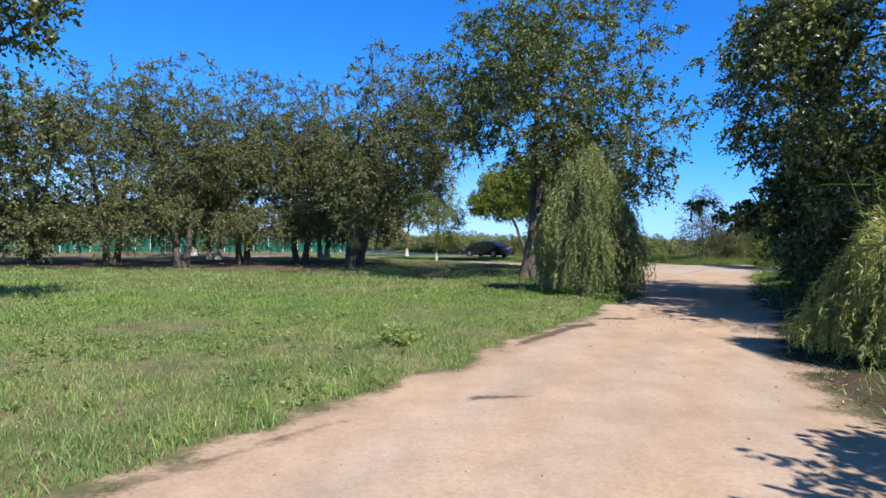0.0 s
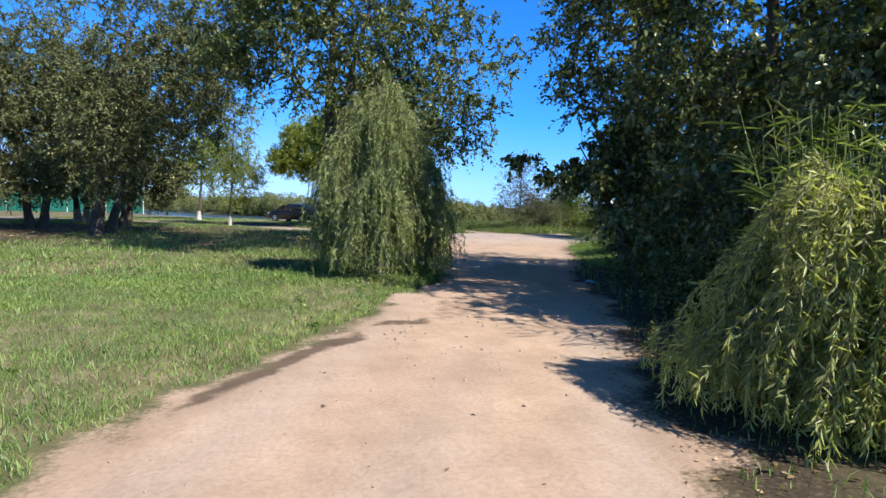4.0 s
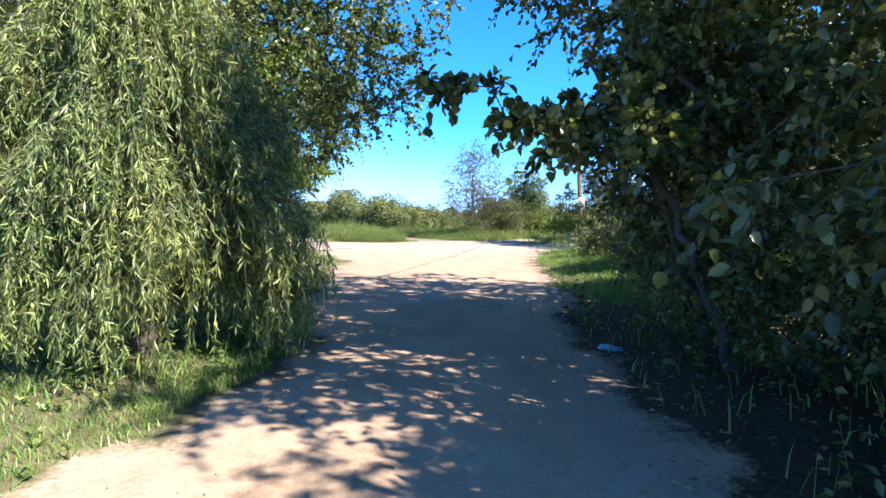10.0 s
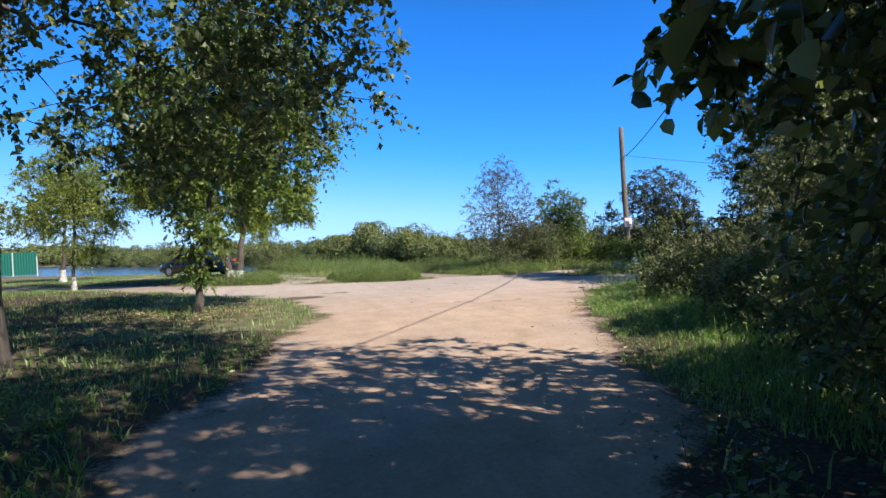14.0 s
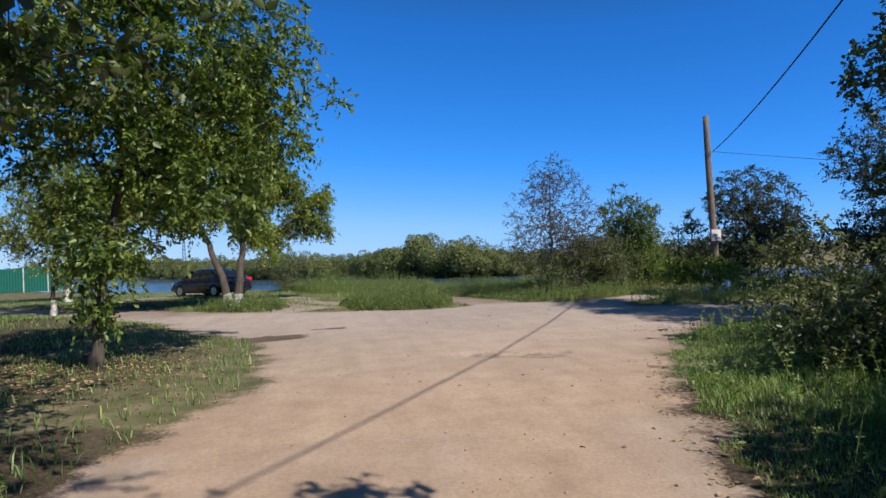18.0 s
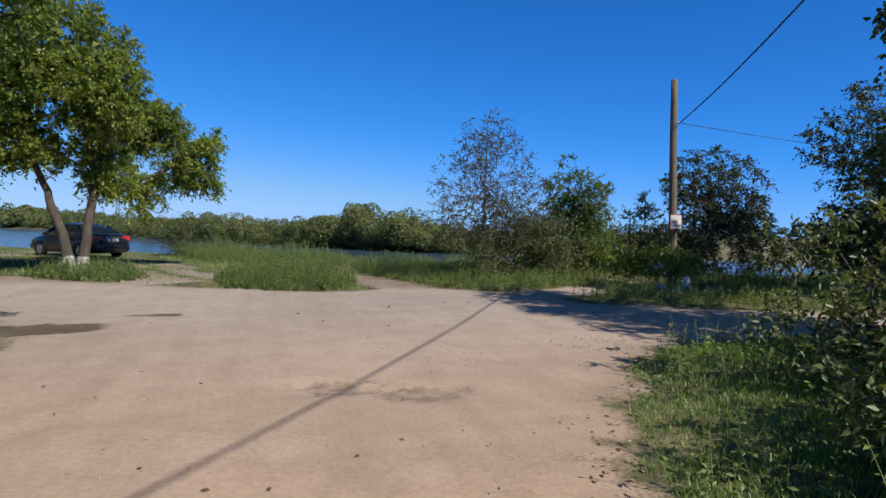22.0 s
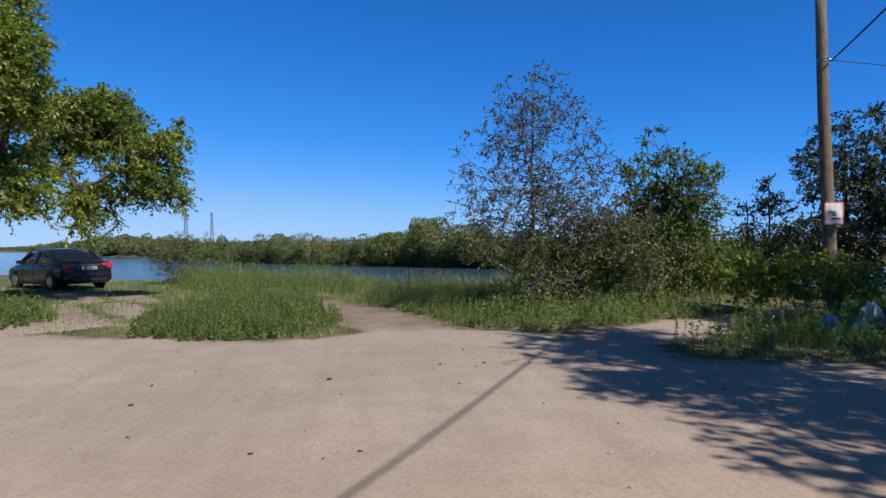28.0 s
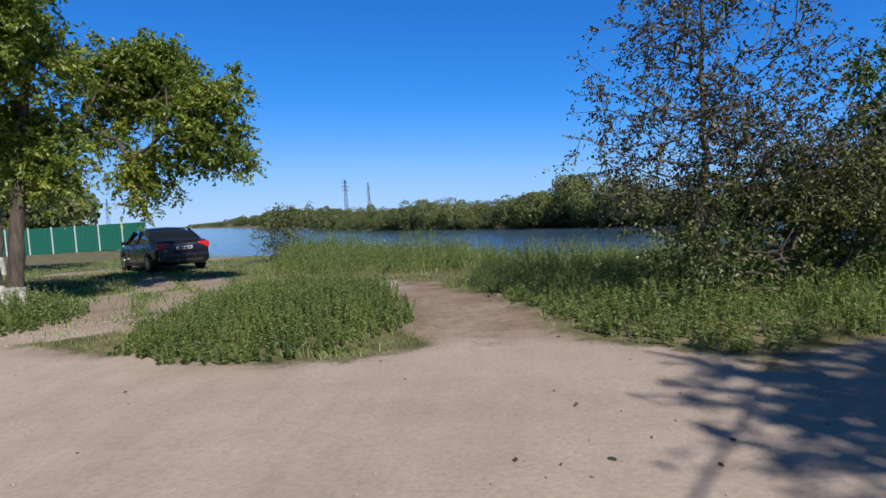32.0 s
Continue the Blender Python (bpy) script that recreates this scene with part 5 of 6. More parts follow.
# ---- far woods ----
def far_woods(name, label, seed, along, depth, count, size, hrange, dense=420):
    rng = np.random.default_rng(seed)
    xs = np.interp(rng.uniform(0, 1, count), np.linspace(0, 1, len(along)), along[:, 0])
    ys = np.interp(xs, along[:, 0], along[:, 1]) + rng.uniform(1.5, depth, count)
    Vs, Fs, base = [], [], 0
    for x, y in zip(xs, ys):
        zg = max(gz(x, y), WATER_Z) - 0.2
        h = np.interp(math.hypot(x - 14, y - 32), [55, 80, 110, 150, 250, 400, 700], [1.9, 2.7, 3.2, 3.9, 4.0, 4.6, 4.4]) * rng.uniform(*hrange) * (0.5 + 1.0 * vnoise(x, y, 0.08 * math.hypot(x - 14, y - 32), 71))
        h *= 1.2 if rng.uniform() < 0.12 else 1.0
        tall = h + 0.2 - zg
        r = tall * rng.uniform(0.38, 0.62)
        k = int(dense * rng.uniform(0.9, 1.1))
        v = unit(rng.standard_normal((k, 3)) + np.array([0, 0, 0.25]))
        lump = 0.78 + 0.42 * vnoise(v[:, 0] * 2.4 + x, v[:, 1] * 2.4 + v[:, 2] * 3 + y, 0.55, 5)
        nb = rng.integers(3, 6)
        bough = rng.normal(0, 1, (nb, 3)) * np.array([0.6 * r, 0.6 * r, tall * 0.14]) + np.array([0, 0, tall * 0.48])
        size_b = rng.uniform(0.36, 0.64, nb)
        own = rng.integers(0, nb, k)
        P = np.array([x, y, zg]) + bough[own] + v * (lump * size_b[own])[:, None] * np.array([r, r, tall * 0.5]) * rng.uniform(0.8, 1, (k, 1))
        P[:, 2] = np.maximum(P[:, 2], zg + 0.2)
        V, F = leaves(P, unit(np.cross(v, rng.standard_normal((k, 3)))) + 0.3 * v, v + 0.45 * rng.standard_normal((k, 3)), 0.52 * size * tall / 7 * rng.uniform(0.6, 1.3, k), 0.42 * size * tall / 7 * rng.uniform(0.6, 1.3, k), 2)
        Vs.append(V)
        Fs.append(F + base)
        base += len(V)
    ob = np_part(name, np.concatenate(Vs), np.concatenate(Fs), LEAF_FAR)
    return tagged(ob, label, "woods", kind="stuff")


far_woods("far_woods", "low green riverside woods on the far bank", 111, FAR_SHORE[(FAR_SHORE[:, 0] > -50) & (FAR_SHORE[:, 0] < 61)], 14, 440, 0.85, (0.5, 1.35), 780)
far_woods("far_woods", "hazy green woods along the distant far bank", 112, FAR_SHORE[(FAR_SHORE[:, 0] > -501) & (FAR_SHORE[:, 0] < -44)], 30, 420, 1.5, (0.5, 1.3), 380)
far_woods("far_woods", "woods beyond the side road", 113, np.array([(46, 30), (60, 50), (80, 55), (150, 65)]), 20, 120, 1.2, (1.2, 2.0))
far_woods("far_woods", "woods behind the orchard", 114, np.array([(-120, 70), (-80, 78), (-45, 84), (-40, 90)]), 18, 120, 1.2, (1.6, 2.4))


# ---- utility pole and cables ----
STEEL = plain_mat("galvanised_steel", (0.35, 0.35, 0.34), 0.45, 0.9)
CABLE = plain_mat("cable_sheath", (0.02, 0.02, 0.022), 0.6)
PAPER = plain_mat("sign_white", (0.75, 0.74, 0.72), 0.5)
RED = plain_mat("sign_red", (0.5, 0.16, 0.14), 0.5)
DARK_INK = plain_mat("sign_dark", (0.17, 0.17, 0.19), 0.6)


def utility_pole(x, y, top, lean):
    rng = np.random.default_rng(5)
    z = gz(x, y)
    root = new("utility_pole")
    root.location = (x, y, z)
    n = 10
    t = np.linspace(0, 1, n)
    pts = np.stack([lean[0] * t + 0.012 * np.sin(7 * t), lean[1] * t, (top - z) * t], 1)
    pts[0, 2] = -0.3
    V, F = polytube(np.vstack([pts, pts[-1] + [0, 0, 0.004]]), np.concatenate([np.linspace(0.135, 0.1, n), [0.002]]), 18, rng, 0.008)
    np_part("shaft", V, F, WOOD_POLE, root, smooth=True)
    hb = 0.795
    c = np.array([lean[0] * hb, lean[1] * hb, (top - z) * hb])
    for dz in (-0.025, 0.025):
        V, F = polytube([c + [0, 0, dz - 0.012], c + [0, 0, dz + 0.012]], [0.118, 0.118], 20)
        np_part("steel_band", V, F, STEEL, root, "galvanised band")
    bm = box_bm(0.09, 0.05, 0.05, tuple(c + [0.13, -0.03, 0]), 0.01)
    part("anchor_clamp", bm, STEEL, root)
    s = 0.315
    c2 = np.array([lean[0] * s + 0.02, lean[1] * s - 0.14, (top - z) * s])
    sign = part("sign", box_bm(0.42, 0.012, 0.46, tuple(c2), 0.003), PAPER, root, "white warning notice with a red border")
    for sx, sz, px_, pz_ in ((0.42, 0.025, 0, 0.218), (0.42, 0.025, 0, -0.218), (0.025, 0.46, -0.198, 0), (0.025, 0.46, 0.198, 0)):
        part("border", box_bm(sx, 0.004, sz, (c2[0] + px_, c2[1] - 0.0085, c2[2] + pz_)), RED, sign)
    for i, (w, pz_) in enumerate(((0.16, 0.02), (0.1, -0.03), (0.2, -0.11))):
        part("dark_mark", box_bm(w, 0.004, 0.045, (c2[0] + 0.04 * (i - 1), c2[1] - 0.0085, c2[2] + pz_)), DARK_INK, sign)
    tagged(root, "leaning weathered wooden pole with a notice and cables", "utility pole")
    return np.array([x, y, z]) + c + [0.18, -0.03, 0]


def cable(a, b, sag, label, r=0.014):
    t = np.linspace(0, 1, 40)
    pts = a + (b - a) * t[:, None]
    pts[:, 2] -= sag * 4 * t * (1 - t)
    V, F = polytube(pts, np.full(40, r), 6)
    tagged(np_part("cable", V, F, CABLE, smooth=True), label, "cable", "overhead cables")


tip = utility_pole(23.5, 41.75, 6.5, (-0.05, 0.18))
cable(tip, np.array([12.2, 17.25, 7.65]), 0.68, "black overhead cable sagging across the clearing", 0.016)
cable(tip, np.array([48.0, 38.6, 3.6]), 0.3, "thin black cable running off behind the trees", 0.009)

# ---- parked car ----
CAR_PAINT = plain_mat("dark_car_paint", (0.011, 0.009, 0.01), 0.28, 0.0, 0.35)
CAR_TRIM = plain_mat("black_plastic", (0.012, 0.012, 0.013), 0.55)
RUBBER = rough_mat("tyre_rubber", (0.012, 0.012, 0.012), (0.03, 0.03, 0.03), 20, 0.85, 0.2, 80)
RIM = plain_mat("alloy", (0.42, 0.42, 0.43), 0.3, 0.9)
LAMP_RED = plain_mat("red_lens", (0.6, 0.025, 0.025), 0.25, 0.0, 0.5)
LAMP_CLEAR = plain_mat("clear_lens", (0.55, 0.55, 0.55), 0.1, 0.0, 1.0)
PLATE = plain_mat("plate_white", (0.45, 0.45, 0.43), 0.4)
GLASS, _nt, _p, _o = nodes_of("tinted_glass")
_p.inputs["Base Color"].default_value = (0.012, 0.014, 0.018, 1)
_p.inputs["Roughness"].default_value = 0.05
_p.inputs["Coat Weight"].default_value = 1.0


def loft(sections, mat, name, parent, label="", close=True, smooth=True):
    """Skin over outlines of equal count."""
    S = np.array(sections, float)
    n, k, _ = S.shape
    i = np.arange(k)
    j = (i + 1) % k
    F = np.concatenate([np.stack([i + a * k, j + a * k, j + (a + 1) * k, i + (a + 1) * k], 1) for a in range(n - 1)])
    V = S.reshape(-1, 3)
    if close:
        caps = []
        for a, flip in ((0, True), (n - 1, False)):
            c = len(V)
            V = np.vstack([V, S[a].mean(0)])
            q = np.stack([i + a * k, j + a * k, np.full(k, c), np.full(k, c)], 1)
            caps.append(q[:, [1, 0, 2, 3]] if flip else q)
        me_f = [tuple(f) for f in F] + [tuple(f[:3]) for q in caps for f in q]
    else:
        me_f = [tuple(f) for f in F]
    me = bpy.data.meshes.new(name)
    me.from_pydata(V.tolist(), [], me_f)
    me.polygons.foreach_set("use_smooth", [smooth] * len(me.polygons))
    me.materials.append(mat)
    ob = new(name, me)
    ob.parent = parent
    if label:
        ob["label"] = label
    return ob


def sedan(x, y, heading):
    """Four-door saloon, nose towards +x of its own axes."""
    root = new("car")
    root.matrix_world = pose(x, y, gz(x, y), 0, 0, heading)
    root.scale = (0.93, 0.93, 0.93)
    # lower body: x, half width, sill height, shoulder height
    prof = ((-2.3, 0.66, 0.34, 0.84), (-2.24, 0.8, 0.26, 0.99), (-2.0, 0.86, 0.22, 1.03), (-1.55, 0.88, 0.2, 1.02), (-0.9, 0.89, 0.2, 0.98), (0.0, 0.89, 0.2, 0.95), (0.9, 0.88, 0.2, 0.93), (1.45, 0.87, 0.21, 0.9), (1.95, 0.83, 0.23, 0.8), (2.2, 0.74, 0.28, 0.68), (2.3, 0.58, 0.34, 0.58))
    secs = []
    for px_, hw, z0, z1 in prof:
        m = z0 + (z1 - z0) * 0.55
        right = [(hw * 0.9, z0), (hw * 0.98, z0 + 0.08), (hw, m), (hw * 0.985, z1 - 0.1), (hw * 0.93, z1 - 0.02), (hw * 0.6, z1 + 0.015)]
        secs.append([(px_, -a, b) for a, b in right] + [(px_, a, b) for a, b in right[::-1]])
    body = loft(secs, CAR_PAINT, "body", root, "glossy near-black body")
    # cabin
    cab = ((-1.72, 0.7, 0.99, 1.02), (-1.2, 0.66, 0.97, 1.32), (-0.75, 0.63, 0.95, 1.425), (-0.2, 0.62, 0.94, 1.455), (0.25, 0.62, 0.93, 1.43), (0.62, 0.64, 0.93, 1.3), (1.18, 0.7, 0.92, 0.96))
    glass, roof = [], []
    for px_, hw, z0, z1 in cab:
        g = [(0.8 + 0.02, z0 - 0.02), (hw + (0.8 - hw) * 0.45, z0 + (z1 - z0) * 0.5), (hw + 0.02, z0 + (z1 - z0) * 0.93), (hw * 0.7, z1 + 0.012), (hw * 0.3, z1 + 0.02)]
        glass.append([(px_, -a, b) for a, b in g] + [(px_, a, b) for a, b in g[::-1]])
    loft(glass, GLASS, "window_glass", root, "dark tinted windows all round")
    rf = ((-1.0, 0.6, 1.375), (-0.75, 0.62, 1.43), (-0.2, 0.625, 1.462), (0.25, 0.62, 1.437), (0.5, 0.6, 1.36))
    secs = []
    for px_, hw, z in rf:
        o = [(hw + 0.03, z - 0.09), (hw * 0.92, z - 0.005), (hw * 0.5, z + 0.024), (0.02, z + 0.03)]
        secs.append([(px_, -a, b) for a, b in o] + [(px_, a, b) for a, b in o[::-1]])
    loft(secs, CAR_PAINT, "roof", root)
    for s in (-1, 1):
        for pts, nm in ((((1.2, 0.79, 0.95), (0.55, 0.66, 1.36)), "front_pillar"), (((-0.12, 0.81, 0.95), (-0.18, 0.665, 1.4)), "door_pillar"), (((-1.72, 0.77, 1.0), (-1.0, 0.655, 1.38)), "rear_pillar")):
            V, F = polytube([(a, s * b, c) for a, b, c in pts], [0.045 if nm != "door_pillar" else 0.03] * 2, 8)
            np_part(nm, V, F, CAR_PAINT, root, smooth=True)
        for dx, nm in ((0.75, "front_door_seam"), (-0.13, "middle_door_seam"), (-1.05, "rear_door_seam")):
            part(nm, box_bm(0.012, 0.006, 0.66, (dx, s * 0.889, 0.62)), CAR_TRIM, root)
        for dx in (0.05, -0.9):
            part("door_handle", box_bm(0.17, 0.03, 0.03, (dx, s * 0.895, 0.82), 0.01), CAR_PAINT, root)
        part("sill", box_bm(2.3, 0.04, 0.1, (0.0, s * 0.87, 0.25), 0.015), CAR_TRIM, root)
        part("wing_mirror", box_bm(0.12, 0.2, 0.13, (0.82, s * 0.96, 1.0), 0.04), CAR_PAINT, root)
        lamp = part("tail_lamp", box_bm(0.2, 0.4, 0.2, (-2.19, s * 0.64, 0.86), 0.04), LAMP_RED, root, "red tail lamp")
        part("reversing_light", box_bm(0.05, 0.1, 0.06, (-2.26, s * 0.56, 0.86), 0.015), LAMP_CLEAR, lamp)
        part("headlight", box_bm(0.22, 0.34, 0.15, (2.08, s * 0.6, 0.66), 0.04), LAMP_CLEAR, root)
        for wx in (-1.38, 1.33):
            bm = bmesh.new()
            bmesh.ops.create_cone(bm, cap_ends=True, segments=28, radius1=0.315, radius2=0.315, depth=0.2, matrix=pose(wx, s * 0.8, 0.315, 90))
            bmesh.ops.bevel(bm, geom=[e for e in bm.edges if len(e.link_faces) == 2 and e.calc_face_angle() > 1], offset=0.04, segments=3, affect="EDGES")
            tyre = part("tyre", bm, RUBBER, root)
            bm = bmesh.new()
            bmesh.ops.create_cone(bm, cap_ends=True, segments=24, radius1=0.2, radius2=0.2, depth=0.02, matrix=pose(wx, s * 0.902, 0.315, 90))
            for k in range(7):
                a = k * 2 * math.pi / 7
                r = bmesh.ops.create_cube(bm, size=1)
                bmesh.ops.scale(bm, vec=(0.17, 0.025, 0.04), verts=r["verts"])
                bmesh.ops.transform(bm, matrix=pose(wx + 0.1 * math.cos(a), s * 0.915, 0.315 + 0.1 * math.sin(a), 0, -math.degrees(a), 0), verts=r["verts"])
            part("rim", bm, RIM, tyre)
            bm = bmesh.new()
            bmesh.ops.create_cone(bm, cap_ends=True, segments=28, radius1=0.36, radius2=0.36, depth=0.03, matrix=pose(wx, s * 0.872, 0.33, 90))
            part("wheel_arch", bm, CAR_TRIM, root)
    part("rear_bumper", box_bm(0.24, 1.62, 0.3, (-2.2, 0, 0.46), 0.09), CAR_PAINT, root)
    part("bumper_insert", box_bm(0.05, 1.2, 0.1, (-2.315, 0, 0.36), 0.02), CAR_TRIM, root)
    part("front_bumper", box_bm(0.24, 1.5, 0.26, (2.18, 0, 0.42), 0.09), CAR_PAINT, root)
    part("boot_trim", box_bm(0.03, 0.75, 0.03, (-2.3, 0, 0.9), 0.01), RIM, root, "bright strip over the number plate")
    plate = part("number_plate", box_bm(0.015, 0.52, 0.115, (-2.3, 0, 0.79), 0.004), PLATE, root, "white number plate")
    for i in range(4):
        part("character_bar", box_bm(0.004, 0.045, 0.06, (-2.31, -0.17 + 0.11 * i, 0.79)), CAR_TRIM, plate)
    part("aerial", box_bm(0.09, 0.012, 0.03, (-0.85, 0, 1.46), 0.005), CAR_TRIM, root)
    return tagged(root, "dark parked saloon car standing under the maple", "car")


sedan(3.4, 53.4, 140)

# ---- green sheet fence ----
GREEN_SHEET = plain_mat("green_coated_sheet", (0.012, 0.13, 0.09), 0.42)
POST_WHITE = plain_mat("white_post_paint", (0.62, 0.64, 0.62), 0.5)


def sheet_fence(a, b, panel=1.75, h=1.9):
    a, b = np.array(a, float), np.array(b, float)
    d = b - a
    length = np.linalg.norm(d)
    n = int(length // panel)
    yaw = math.degrees(math.atan2(d[1], d[0]))
    root = new("sheet_fence")
    root.matrix_world = pose(a[0], a[1], 0, 0, 0, yaw)
    m = 18
    level = gz(*(a + d * 0.1)) + 0.03
    xs = np.linspace(0, panel, m * 2)
    prof = np.where((np.arange(m * 2) // 2) % 2 == 0, 0.0, 0.03)
    for i in range(n):
        z = level
        front = np.stack([np.concatenate([xs, xs]) + i * panel, np.concatenate([prof, prof]), np.concatenate([np.full(m * 2, z), np.full(m * 2, z + h)])], 1)
        back = front + [0, 0.004, 0]
        V = np.vstack([front, back])
        k = m * 2
        e = np.arange(k - 1)
        F = np.concatenate([np.stack([e, e + 1, e + 1 + k, e + k], 1), np.stack([e + 2 * k, e + 3 * k, e + 3 * k + 1, e + 2 * k + 1], 1)])
        np_part("panel", V, F, GREEN_SHEET, root)
    for i in range(n + 1):
        q = a + d / length * panel * i
        part("post", box_bm(0.07, 0.07, h + 0.4, (i * panel, 0.07, min(level, gz(*q)) + h / 2 - 0.1), 0.01), POST_WHITE, root)
    for zz in (0.5, 1.6):
        part("rail", box_bm(n * panel, 0.04, 0.05, (n * panel / 2, -0.06, level + zz)), POST_WHITE, root)
    tagged(root, "green corrugated sheet fence with white posts", "fence")


sheet_fence((-11.8, 76.0), (-77, 70.0))

# ---- lattice towers far beyond the river ----
TOWER = plain_mat("tower_steel", (0.06, 0.055, 0.055), 0.7, 0.2)


def lattice_tower(x, y, h, arms):
    root = new("lattice_tower")
    root.location = (x, y, 0)
    w0, w1 = h * 0.05, h * 0.016
    A, B = [], []
    n = 9
    for i in range(n):
        za, zb = h * i / n, h * (i + 1) / n
        wa, wb = w0 + (w1 - w0) * i / n, w0 + (w1 - w0) * (i + 1) / n
        ca = [(wa, wa), (-wa, wa), (-wa, -wa), (wa, -wa)]
        cb = [(wb, wb), (-wb, wb), (-wb, -wb), (wb, -wb)]
        for k in range(4):
            A += [(*ca[k], za), (*ca[k], za), (*ca[(k + 1) % 4], za), (*cb[k], zb)]
            B += [(*cb[k], zb), (*cb[(k + 1) % 4], zb), (*cb[k], zb), (*cb[(k + 1) % 4], zb)]
    r = np.full(len(A), h * 0.0022)
    V, F = tubes(A, B, r, r, 4)
    np_part("lattice", V, F, TOWER, root)
    for f in arms:
        V, F = tubes([(-h * 0.1, 0, h * f), (0, 0, h * (f + 0.03)), (0, 0, h * (f + 0.03))], [(h * 0.1, 0, h * f), (-h * 0.1, 0, h * f), (h * 0.1, 0, h * f)], [h * 0.004] * 3, [h * 0.004] * 3, 4)
        np_part("cross_arm", V, F, TOWER, root)
    tagged(root, "tall steel lattice power tower far across the river", "power tower", "power towers")


lattice_tower(-150, 610, 37, (0.72, 0.82, 0.92))
lattice_tower(-128.5, 615, 33, ())
lattice_tower(-336, 521, 29, (0.7, 0.85))

# ---- rubbish by the pole and along the track ----
def crumpled(name, label, at, size, mat, seed, category):
    rng = np.random.default_rng(seed)
    bm = bmesh.new()
    bmesh.ops.create_icosphere(bm, subdivisions=3, radius=1)
    for v in bm.verts:
        k = 1 + 0.45 * noise.noise(v.co * 1.7 + Vector((seed, 0, 0))) + 0.2 * noise.noise(v.co * 4.5 + Vector((0, seed, 0)))
        v.co = Vector((v.co.x * size[0] * k, v.co.y * size[1] * k, max(-0.35, v.co.z) * size[2] * k))
    x, y = at
    ob = part(name, bm, mat, None)
    low = min(v.co.z for v in ob.data.vertices)
    ob.location = (x, y, gz(x, y) - low)
    ob.rotation_euler = (0, 0, rng.uniform(0, 6))
    return tagged(ob, label, category, "rubbish by the pole")


BAG_BLUE = plain_mat("blue_bag_film", (0.16, 0.36, 0.5), 0.3)
BAG_TEAL = plain_mat("teal_bag_film", (0.05, 0.4, 0.42), 0.3)
BAG_WHITE = plain_mat("white_bag_film", (0.7, 0.7, 0.7), 0.35)
CARD = rough_mat("wet_cardboard", (0.2, 0.12, 0.08), (0.3, 0.2, 0.13), 9, 0.9)
crumpled("rubbish_bag", "crumpled pale blue rubbish bag", (21.4, 39.25), (0.22, 0.17, 0.18), BAG_BLUE, 3, "rubbish bag")
crumpled("rubbish_bag", "small teal plastic bag", (21.75, 39.0), (0.16, 0.13, 0.14), BAG_TEAL, 4, "rubbish bag")
crumpled("rubbish_bag", "tall white plastic sack with a tied neck", (22.35, 39.5), (0.17, 0.15, 0.3), BAG_WHITE, 5, "rubbish bag")
crumpled("rubbish_bag", "torn white carrier bag in the weeds", (23.3, 39.35), (0.15, 0.13, 0.12), BAG_WHITE, 6, "rubbish bag")
crumpled("cardboard_scrap", "sodden brown cardboard heap", (22.1, 39.0), (0.28, 0.22, 0.16), CARD, 7, "cardboard")
crumpled("rubbish_bag", "dark grey rubbish sack", (22.8, 39.2), (0.25, 0.22, 0.2), CAR_TRIM, 8, "rubbish bag")
crumpled("plastic_scrap", "flattened pale blue plastic scrap at the track edge", (9.26, 17.76), (0.13, 0.08, 0.035), BAG_BLUE, 9, "litter")


# ---- stones, chips, leaves on the track ----
STONE = rough_mat("pale_stone", (0.3, 0.23, 0.165), (0.48, 0.39, 0.3), 5, 0.9, 0.3, 40)
CHIP = leaf_mat("dry_leaf_litter", (0.2, 0.13, 0.07), (0.38, 0.26, 0.15), (0.55, 0.42, 0.27), 0.8, 0.1)


def pebbles(name, label, seed, n, area, weight, lo, hi, mat=None):
    rng = np.random.default_rng(seed)
    P, s = scatter(rng, n, *area, weight)
    m = len(P)
    base = np.array([(1, 0, 0), (-1, 0, 0), (0, 1, 0), (0, -1, 0), (0, 0, 0.7), (0, 0, -0.5), (0.7, 0.7, 0.3), (-0.7, 0.6, 0.3)])
    faces = np.array([(0, 6, 4), (6, 2, 4), (2, 7, 4), (7, 1, 4), (1, 3, 4), (3, 0, 4), (0, 5, 6), (6, 5, 2), (2, 5, 7), (7, 5, 1), (1, 5, 3), (3, 5, 0)])
    sz = lo * (hi / lo) ** (rng.uniform(0, 1, m) ** 2.2)
    a = rng.uniform(0, 6.28, m)
    B = base[None] * rng.uniform(0.7, 1.25, (m, 8, 3))
    X = B[..., 0] * np.cos(a)[:, None] - B[..., 1] * np.sin(a)[:, None] * 0.75
    Y = B[..., 0] * np.sin(a)[:, None] + B[..., 1] * np.cos(a)[:, None] * 0.75
    V = np.stack([X, Y, B[..., 2]], -1) * sz[:, None, None] + P[:, None] + np.array([0, 0, 0.011]) + np.stack([0 * sz, 0 * sz, sz * 0.15], 1)[:, None]
    F = (faces[None] + 8 * np.arange(m)[:, None, None]).reshape(-1, 3)
    tagged(np_part(name, V.reshape(-1, 3), F, mat or STONE), label, "stones", kind="stuff")


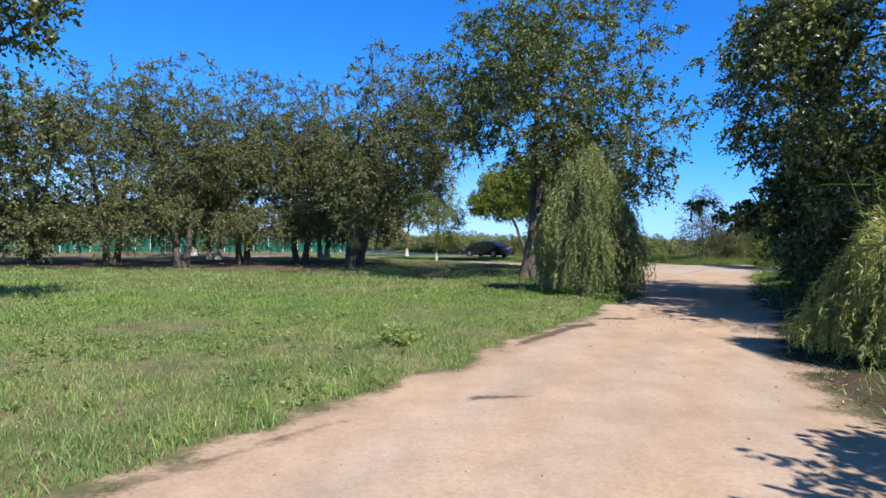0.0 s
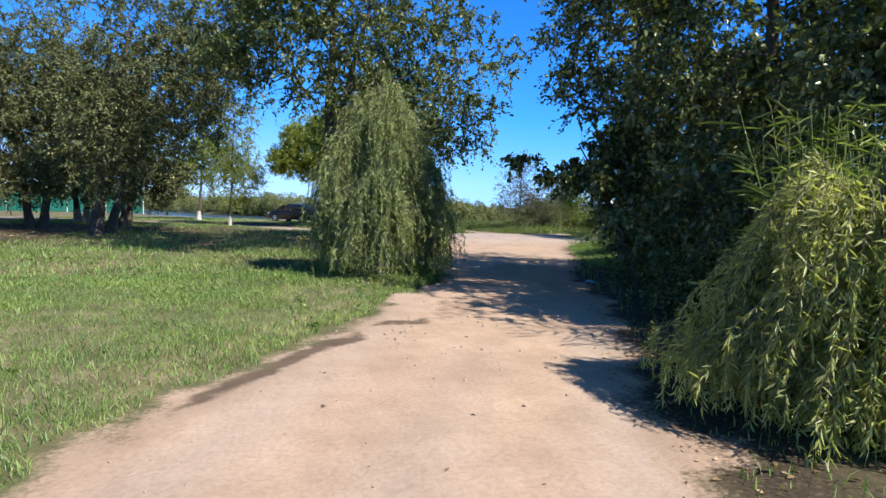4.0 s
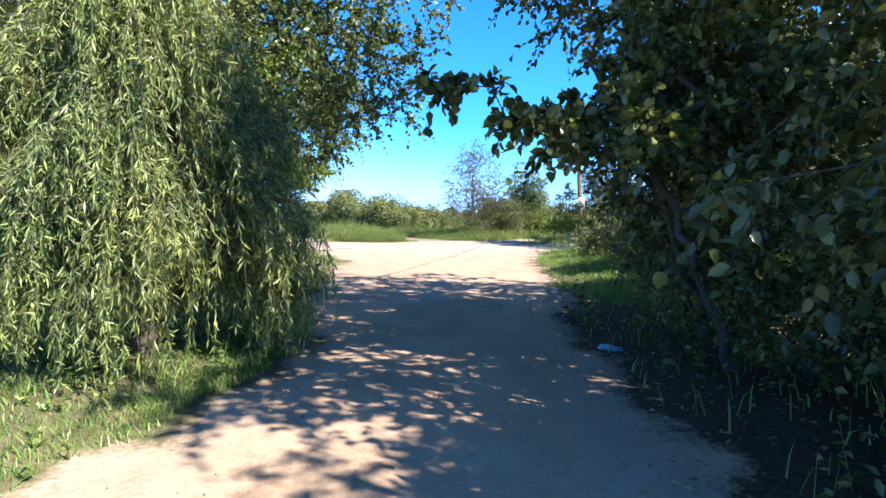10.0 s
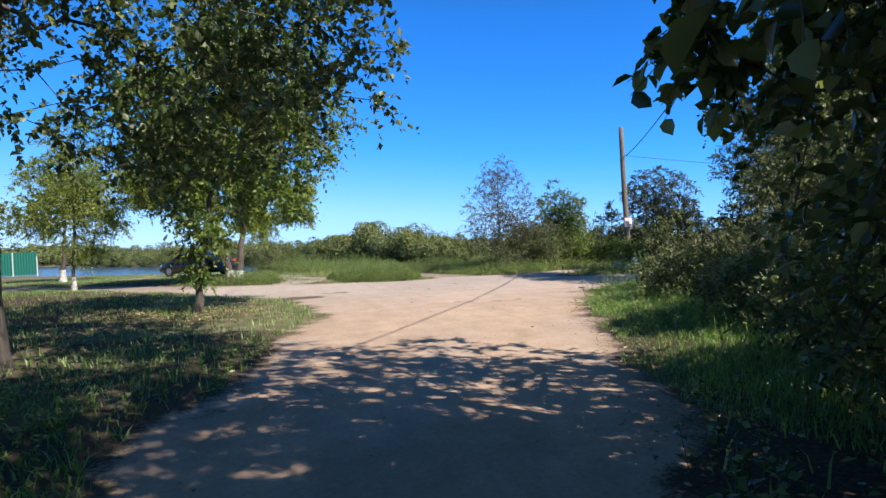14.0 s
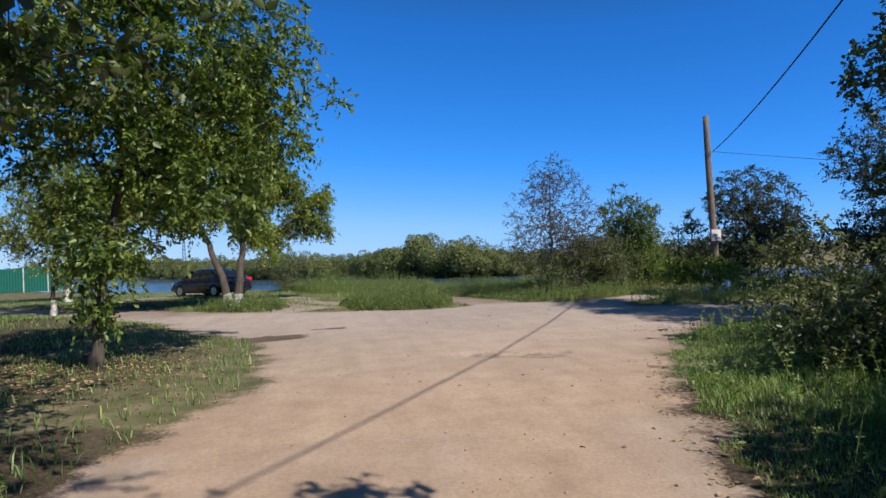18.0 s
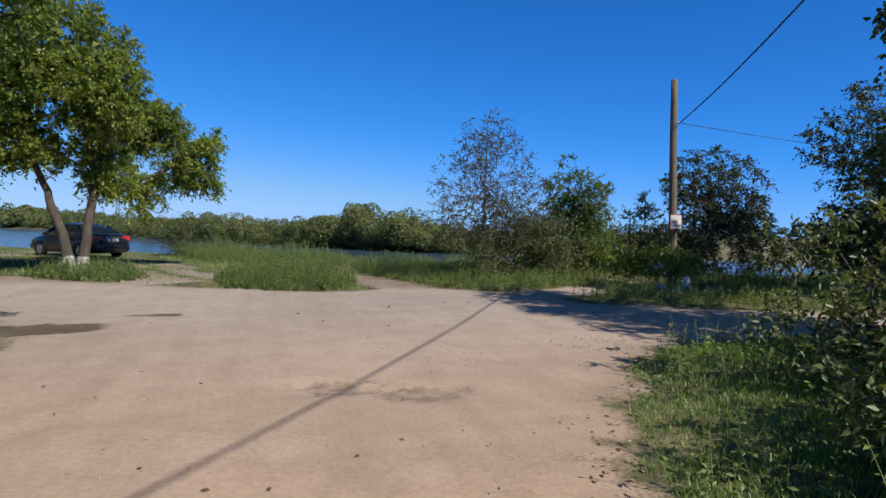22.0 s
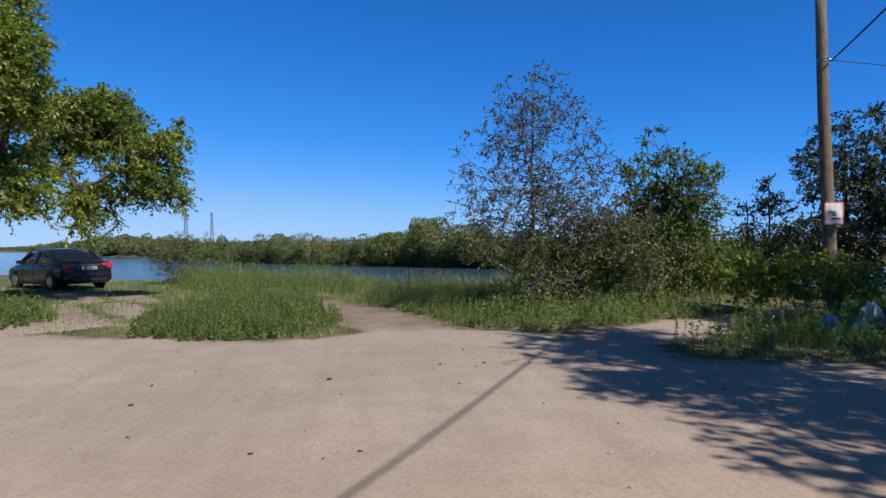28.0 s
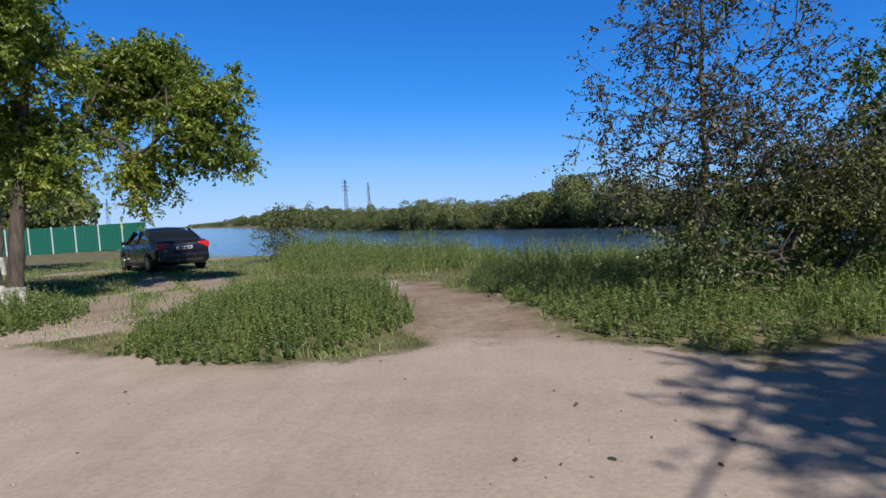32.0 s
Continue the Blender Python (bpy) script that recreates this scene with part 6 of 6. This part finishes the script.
pebbles("track_stones", "small pale stones strewn on the sandy track", 121, 9000, (-3, 10, 3, 24), lambda x, y, s: (s > 0.05) * np.clip(vnoise(x, y, 1.1, 71) * 1.8 - 0.55, 0.06, 1) * 0.5, 0.004, 0.022)
pebbles("track_cobbles", "half-buried pale stones in the wheel track", 125, 800, (3.6, 6.6, 11.6, 15.8), lambda x, y, s: (s > 0.5) * np.clip(vnoise(x, y, 0.8, 73) * 1.6 - 0.5, 0, 1) * 0.5, 0.008, 0.035)
pebbles("clearing_stones", "fine gravel scattered over the clearing", 122, 16000, (2, 24, 24, 43), lambda x, y, s: (s > 0.05) * np.clip(vnoise(x, y, 1.4, 72) * 1.8 - 0.6, 0.05, 1) * 0.5, 0.004, 0.02)
pebbles("gravel_patch", "pale gravel dumped beside the wheel tracks", 123, 5000, (6.5, 10.5, 41.6, 44.6), lambda x, y, s: spot(x, y, 8.3, 43.0, 1.4, 0.8) * 0.9, 0.01, 0.03)


def flat_litter(name, label, seed, n, area, weight, size, mat):
    rng = np.random.default_rng(seed)
    P, s = scatter(rng, n, *area, weight)
    m = len(P)
    a = rng.uniform(0, 6.28, m)
    D = np.stack([np.cos(a), np.sin(a), rng.normal(0, 0.15, m)], 1)
    N = unit(np.stack([rng.normal(0, 0.35, m), rng.normal(0, 0.35, m), np.ones(m)], 1))
    sz = size * rng.uniform(0.5, 1.3, m)
    V, F = leaves(P + [0, 0, 0.018], D, N, sz, sz * 0.5, 2)
    tagged(np_part(name, V, F, mat), label, "leaf litter", kind="stuff")


flat_litter("leaf_litter", "dry yellowish leaves and wood chips round the young maple", 131, 9000, (2.5, 8.6, 28, 36), lambda x, y, s: (s < 0.1) * np.clip(spot(x, y, 5.4, 31.7, 2.0, 2.0) + 0.12, 0, 1), 0.07, CHIP)
flat_litter("leaf_litter", "fallen leaves under the elms", 132, 11000, (3.8, 12, 0, 26), lambda x, y, s: (s < 0.5) * (x > 4.0 + 0.2 * np.clip(y - 4, 0, 99)) * 0.75, 0.06, CHIP)
flat_litter("leaf_litter", "fallen leaves under the orchard trees", 133, 8000, (-22, 6, 26, 46), lambda x, y, s: (s < 0) * 0.7, 0.09, CHIP)
flat_litter("leaf_litter", "fallen leaves beside the shrubby verge", 135, 2500, (11.5, 17, 22, 30), lambda x, y, s: (s < 0.4) * (s > -2) * 0.8, 0.06, CHIP)
flat_litter("fallen_leaves", "single dead leaves on the trodden clearing", 134, 750, (-1, 20, 3, 43), lambda x, y, s: (s > 0.1) * 0.6, 0.05, leaf_mat("dead_leaf", (0.05, 0.035, 0.025), (0.1, 0.07, 0.045), (0.2, 0.14, 0.08), 0.8, 0.05))
GREY_STONE = rough_mat("grey_gravel_stone", (0.22, 0.2, 0.18), (0.5, 0.48, 0.45), 7, 0.85, 0.3, 40)
pebbles("pothole_gravel", "loose grey gravel lying in shallow potholes", 126, 5200, (11.2, 14, 30.3, 32), lambda x, y, s: np.clip(0.35 * spot(x, y, 12.2, 31.3, 0.6, 0.3, -15) + 0.5 * spot(x, y, 13.05, 30.95, 0.4, 0.3) + 0.25 * spot(x, y, 11.6, 31.5, 0.3, 0.12), 0, 1) * np.clip(vnoise(x, y, 0.22, 74) * 2 - 0.6, 0, 1), 0.004, 0.016, GREY_STONE)
pebbles("edge_gravel", "grey gravel spilled at the bend of the track", 127, 3600, (15.3, 17.2, 32.2, 34.2), lambda x, y, s: 0.7 * spot(x, y, 16.25, 33.1, 0.6, 0.6) * np.clip(vnoise(x, y, 0.3, 75) * 1.8 - 0.3, 0, 1), 0.005, 0.02, GREY_STONE)

DIRT = rough_mat("dark_dirt", (0.03, 0.024, 0.018), (0.08, 0.06, 0.045), 9, 0.95, 0.4, 50)
for k, (cx, cy, cw) in enumerate(((15.11, 38.11, 0.024), (15.67, 38.11, 0.026), (16.25, 38.04, 0.022), (13.77, 37.6, 0.035), (11.91, 36.76, 0.03), (13.35, 35.1, 0.022))):
    tagged(crumpled("dirt_clod", "small dark clod of dirt on the trodden clearing", (cx, cy), (cw, cw * 0.6, cw * 0.4), DIRT, 40 + k, "dirt clod"), group="clods on the clearing")


def dead_twig(x, y, length, turn):
    rng = np.random.default_rng(77)
    f = np.linspace(0, 1, 12)
    pts = np.stack([(f - 0.5) * length, 0.05 * np.sin(f * 9) + 0.02 * rng.standard_normal(12), 0.014 + 0.012 * np.abs(np.sin(f * 7))], 1)
    V, F = polytube(pts, np.linspace(0.013, 0.006, 12), 7, rng, 0.12)
    ob = np_part("twig", V, F, DIRT, smooth=True)
    ob.matrix_world = pose(x, y, gz(x, y), 0, 0, turn)
    tagged(ob, "short crooked dead twig lying on the gravel", "twig")


dead_twig(16.2, 32.72, 0.3, 40)
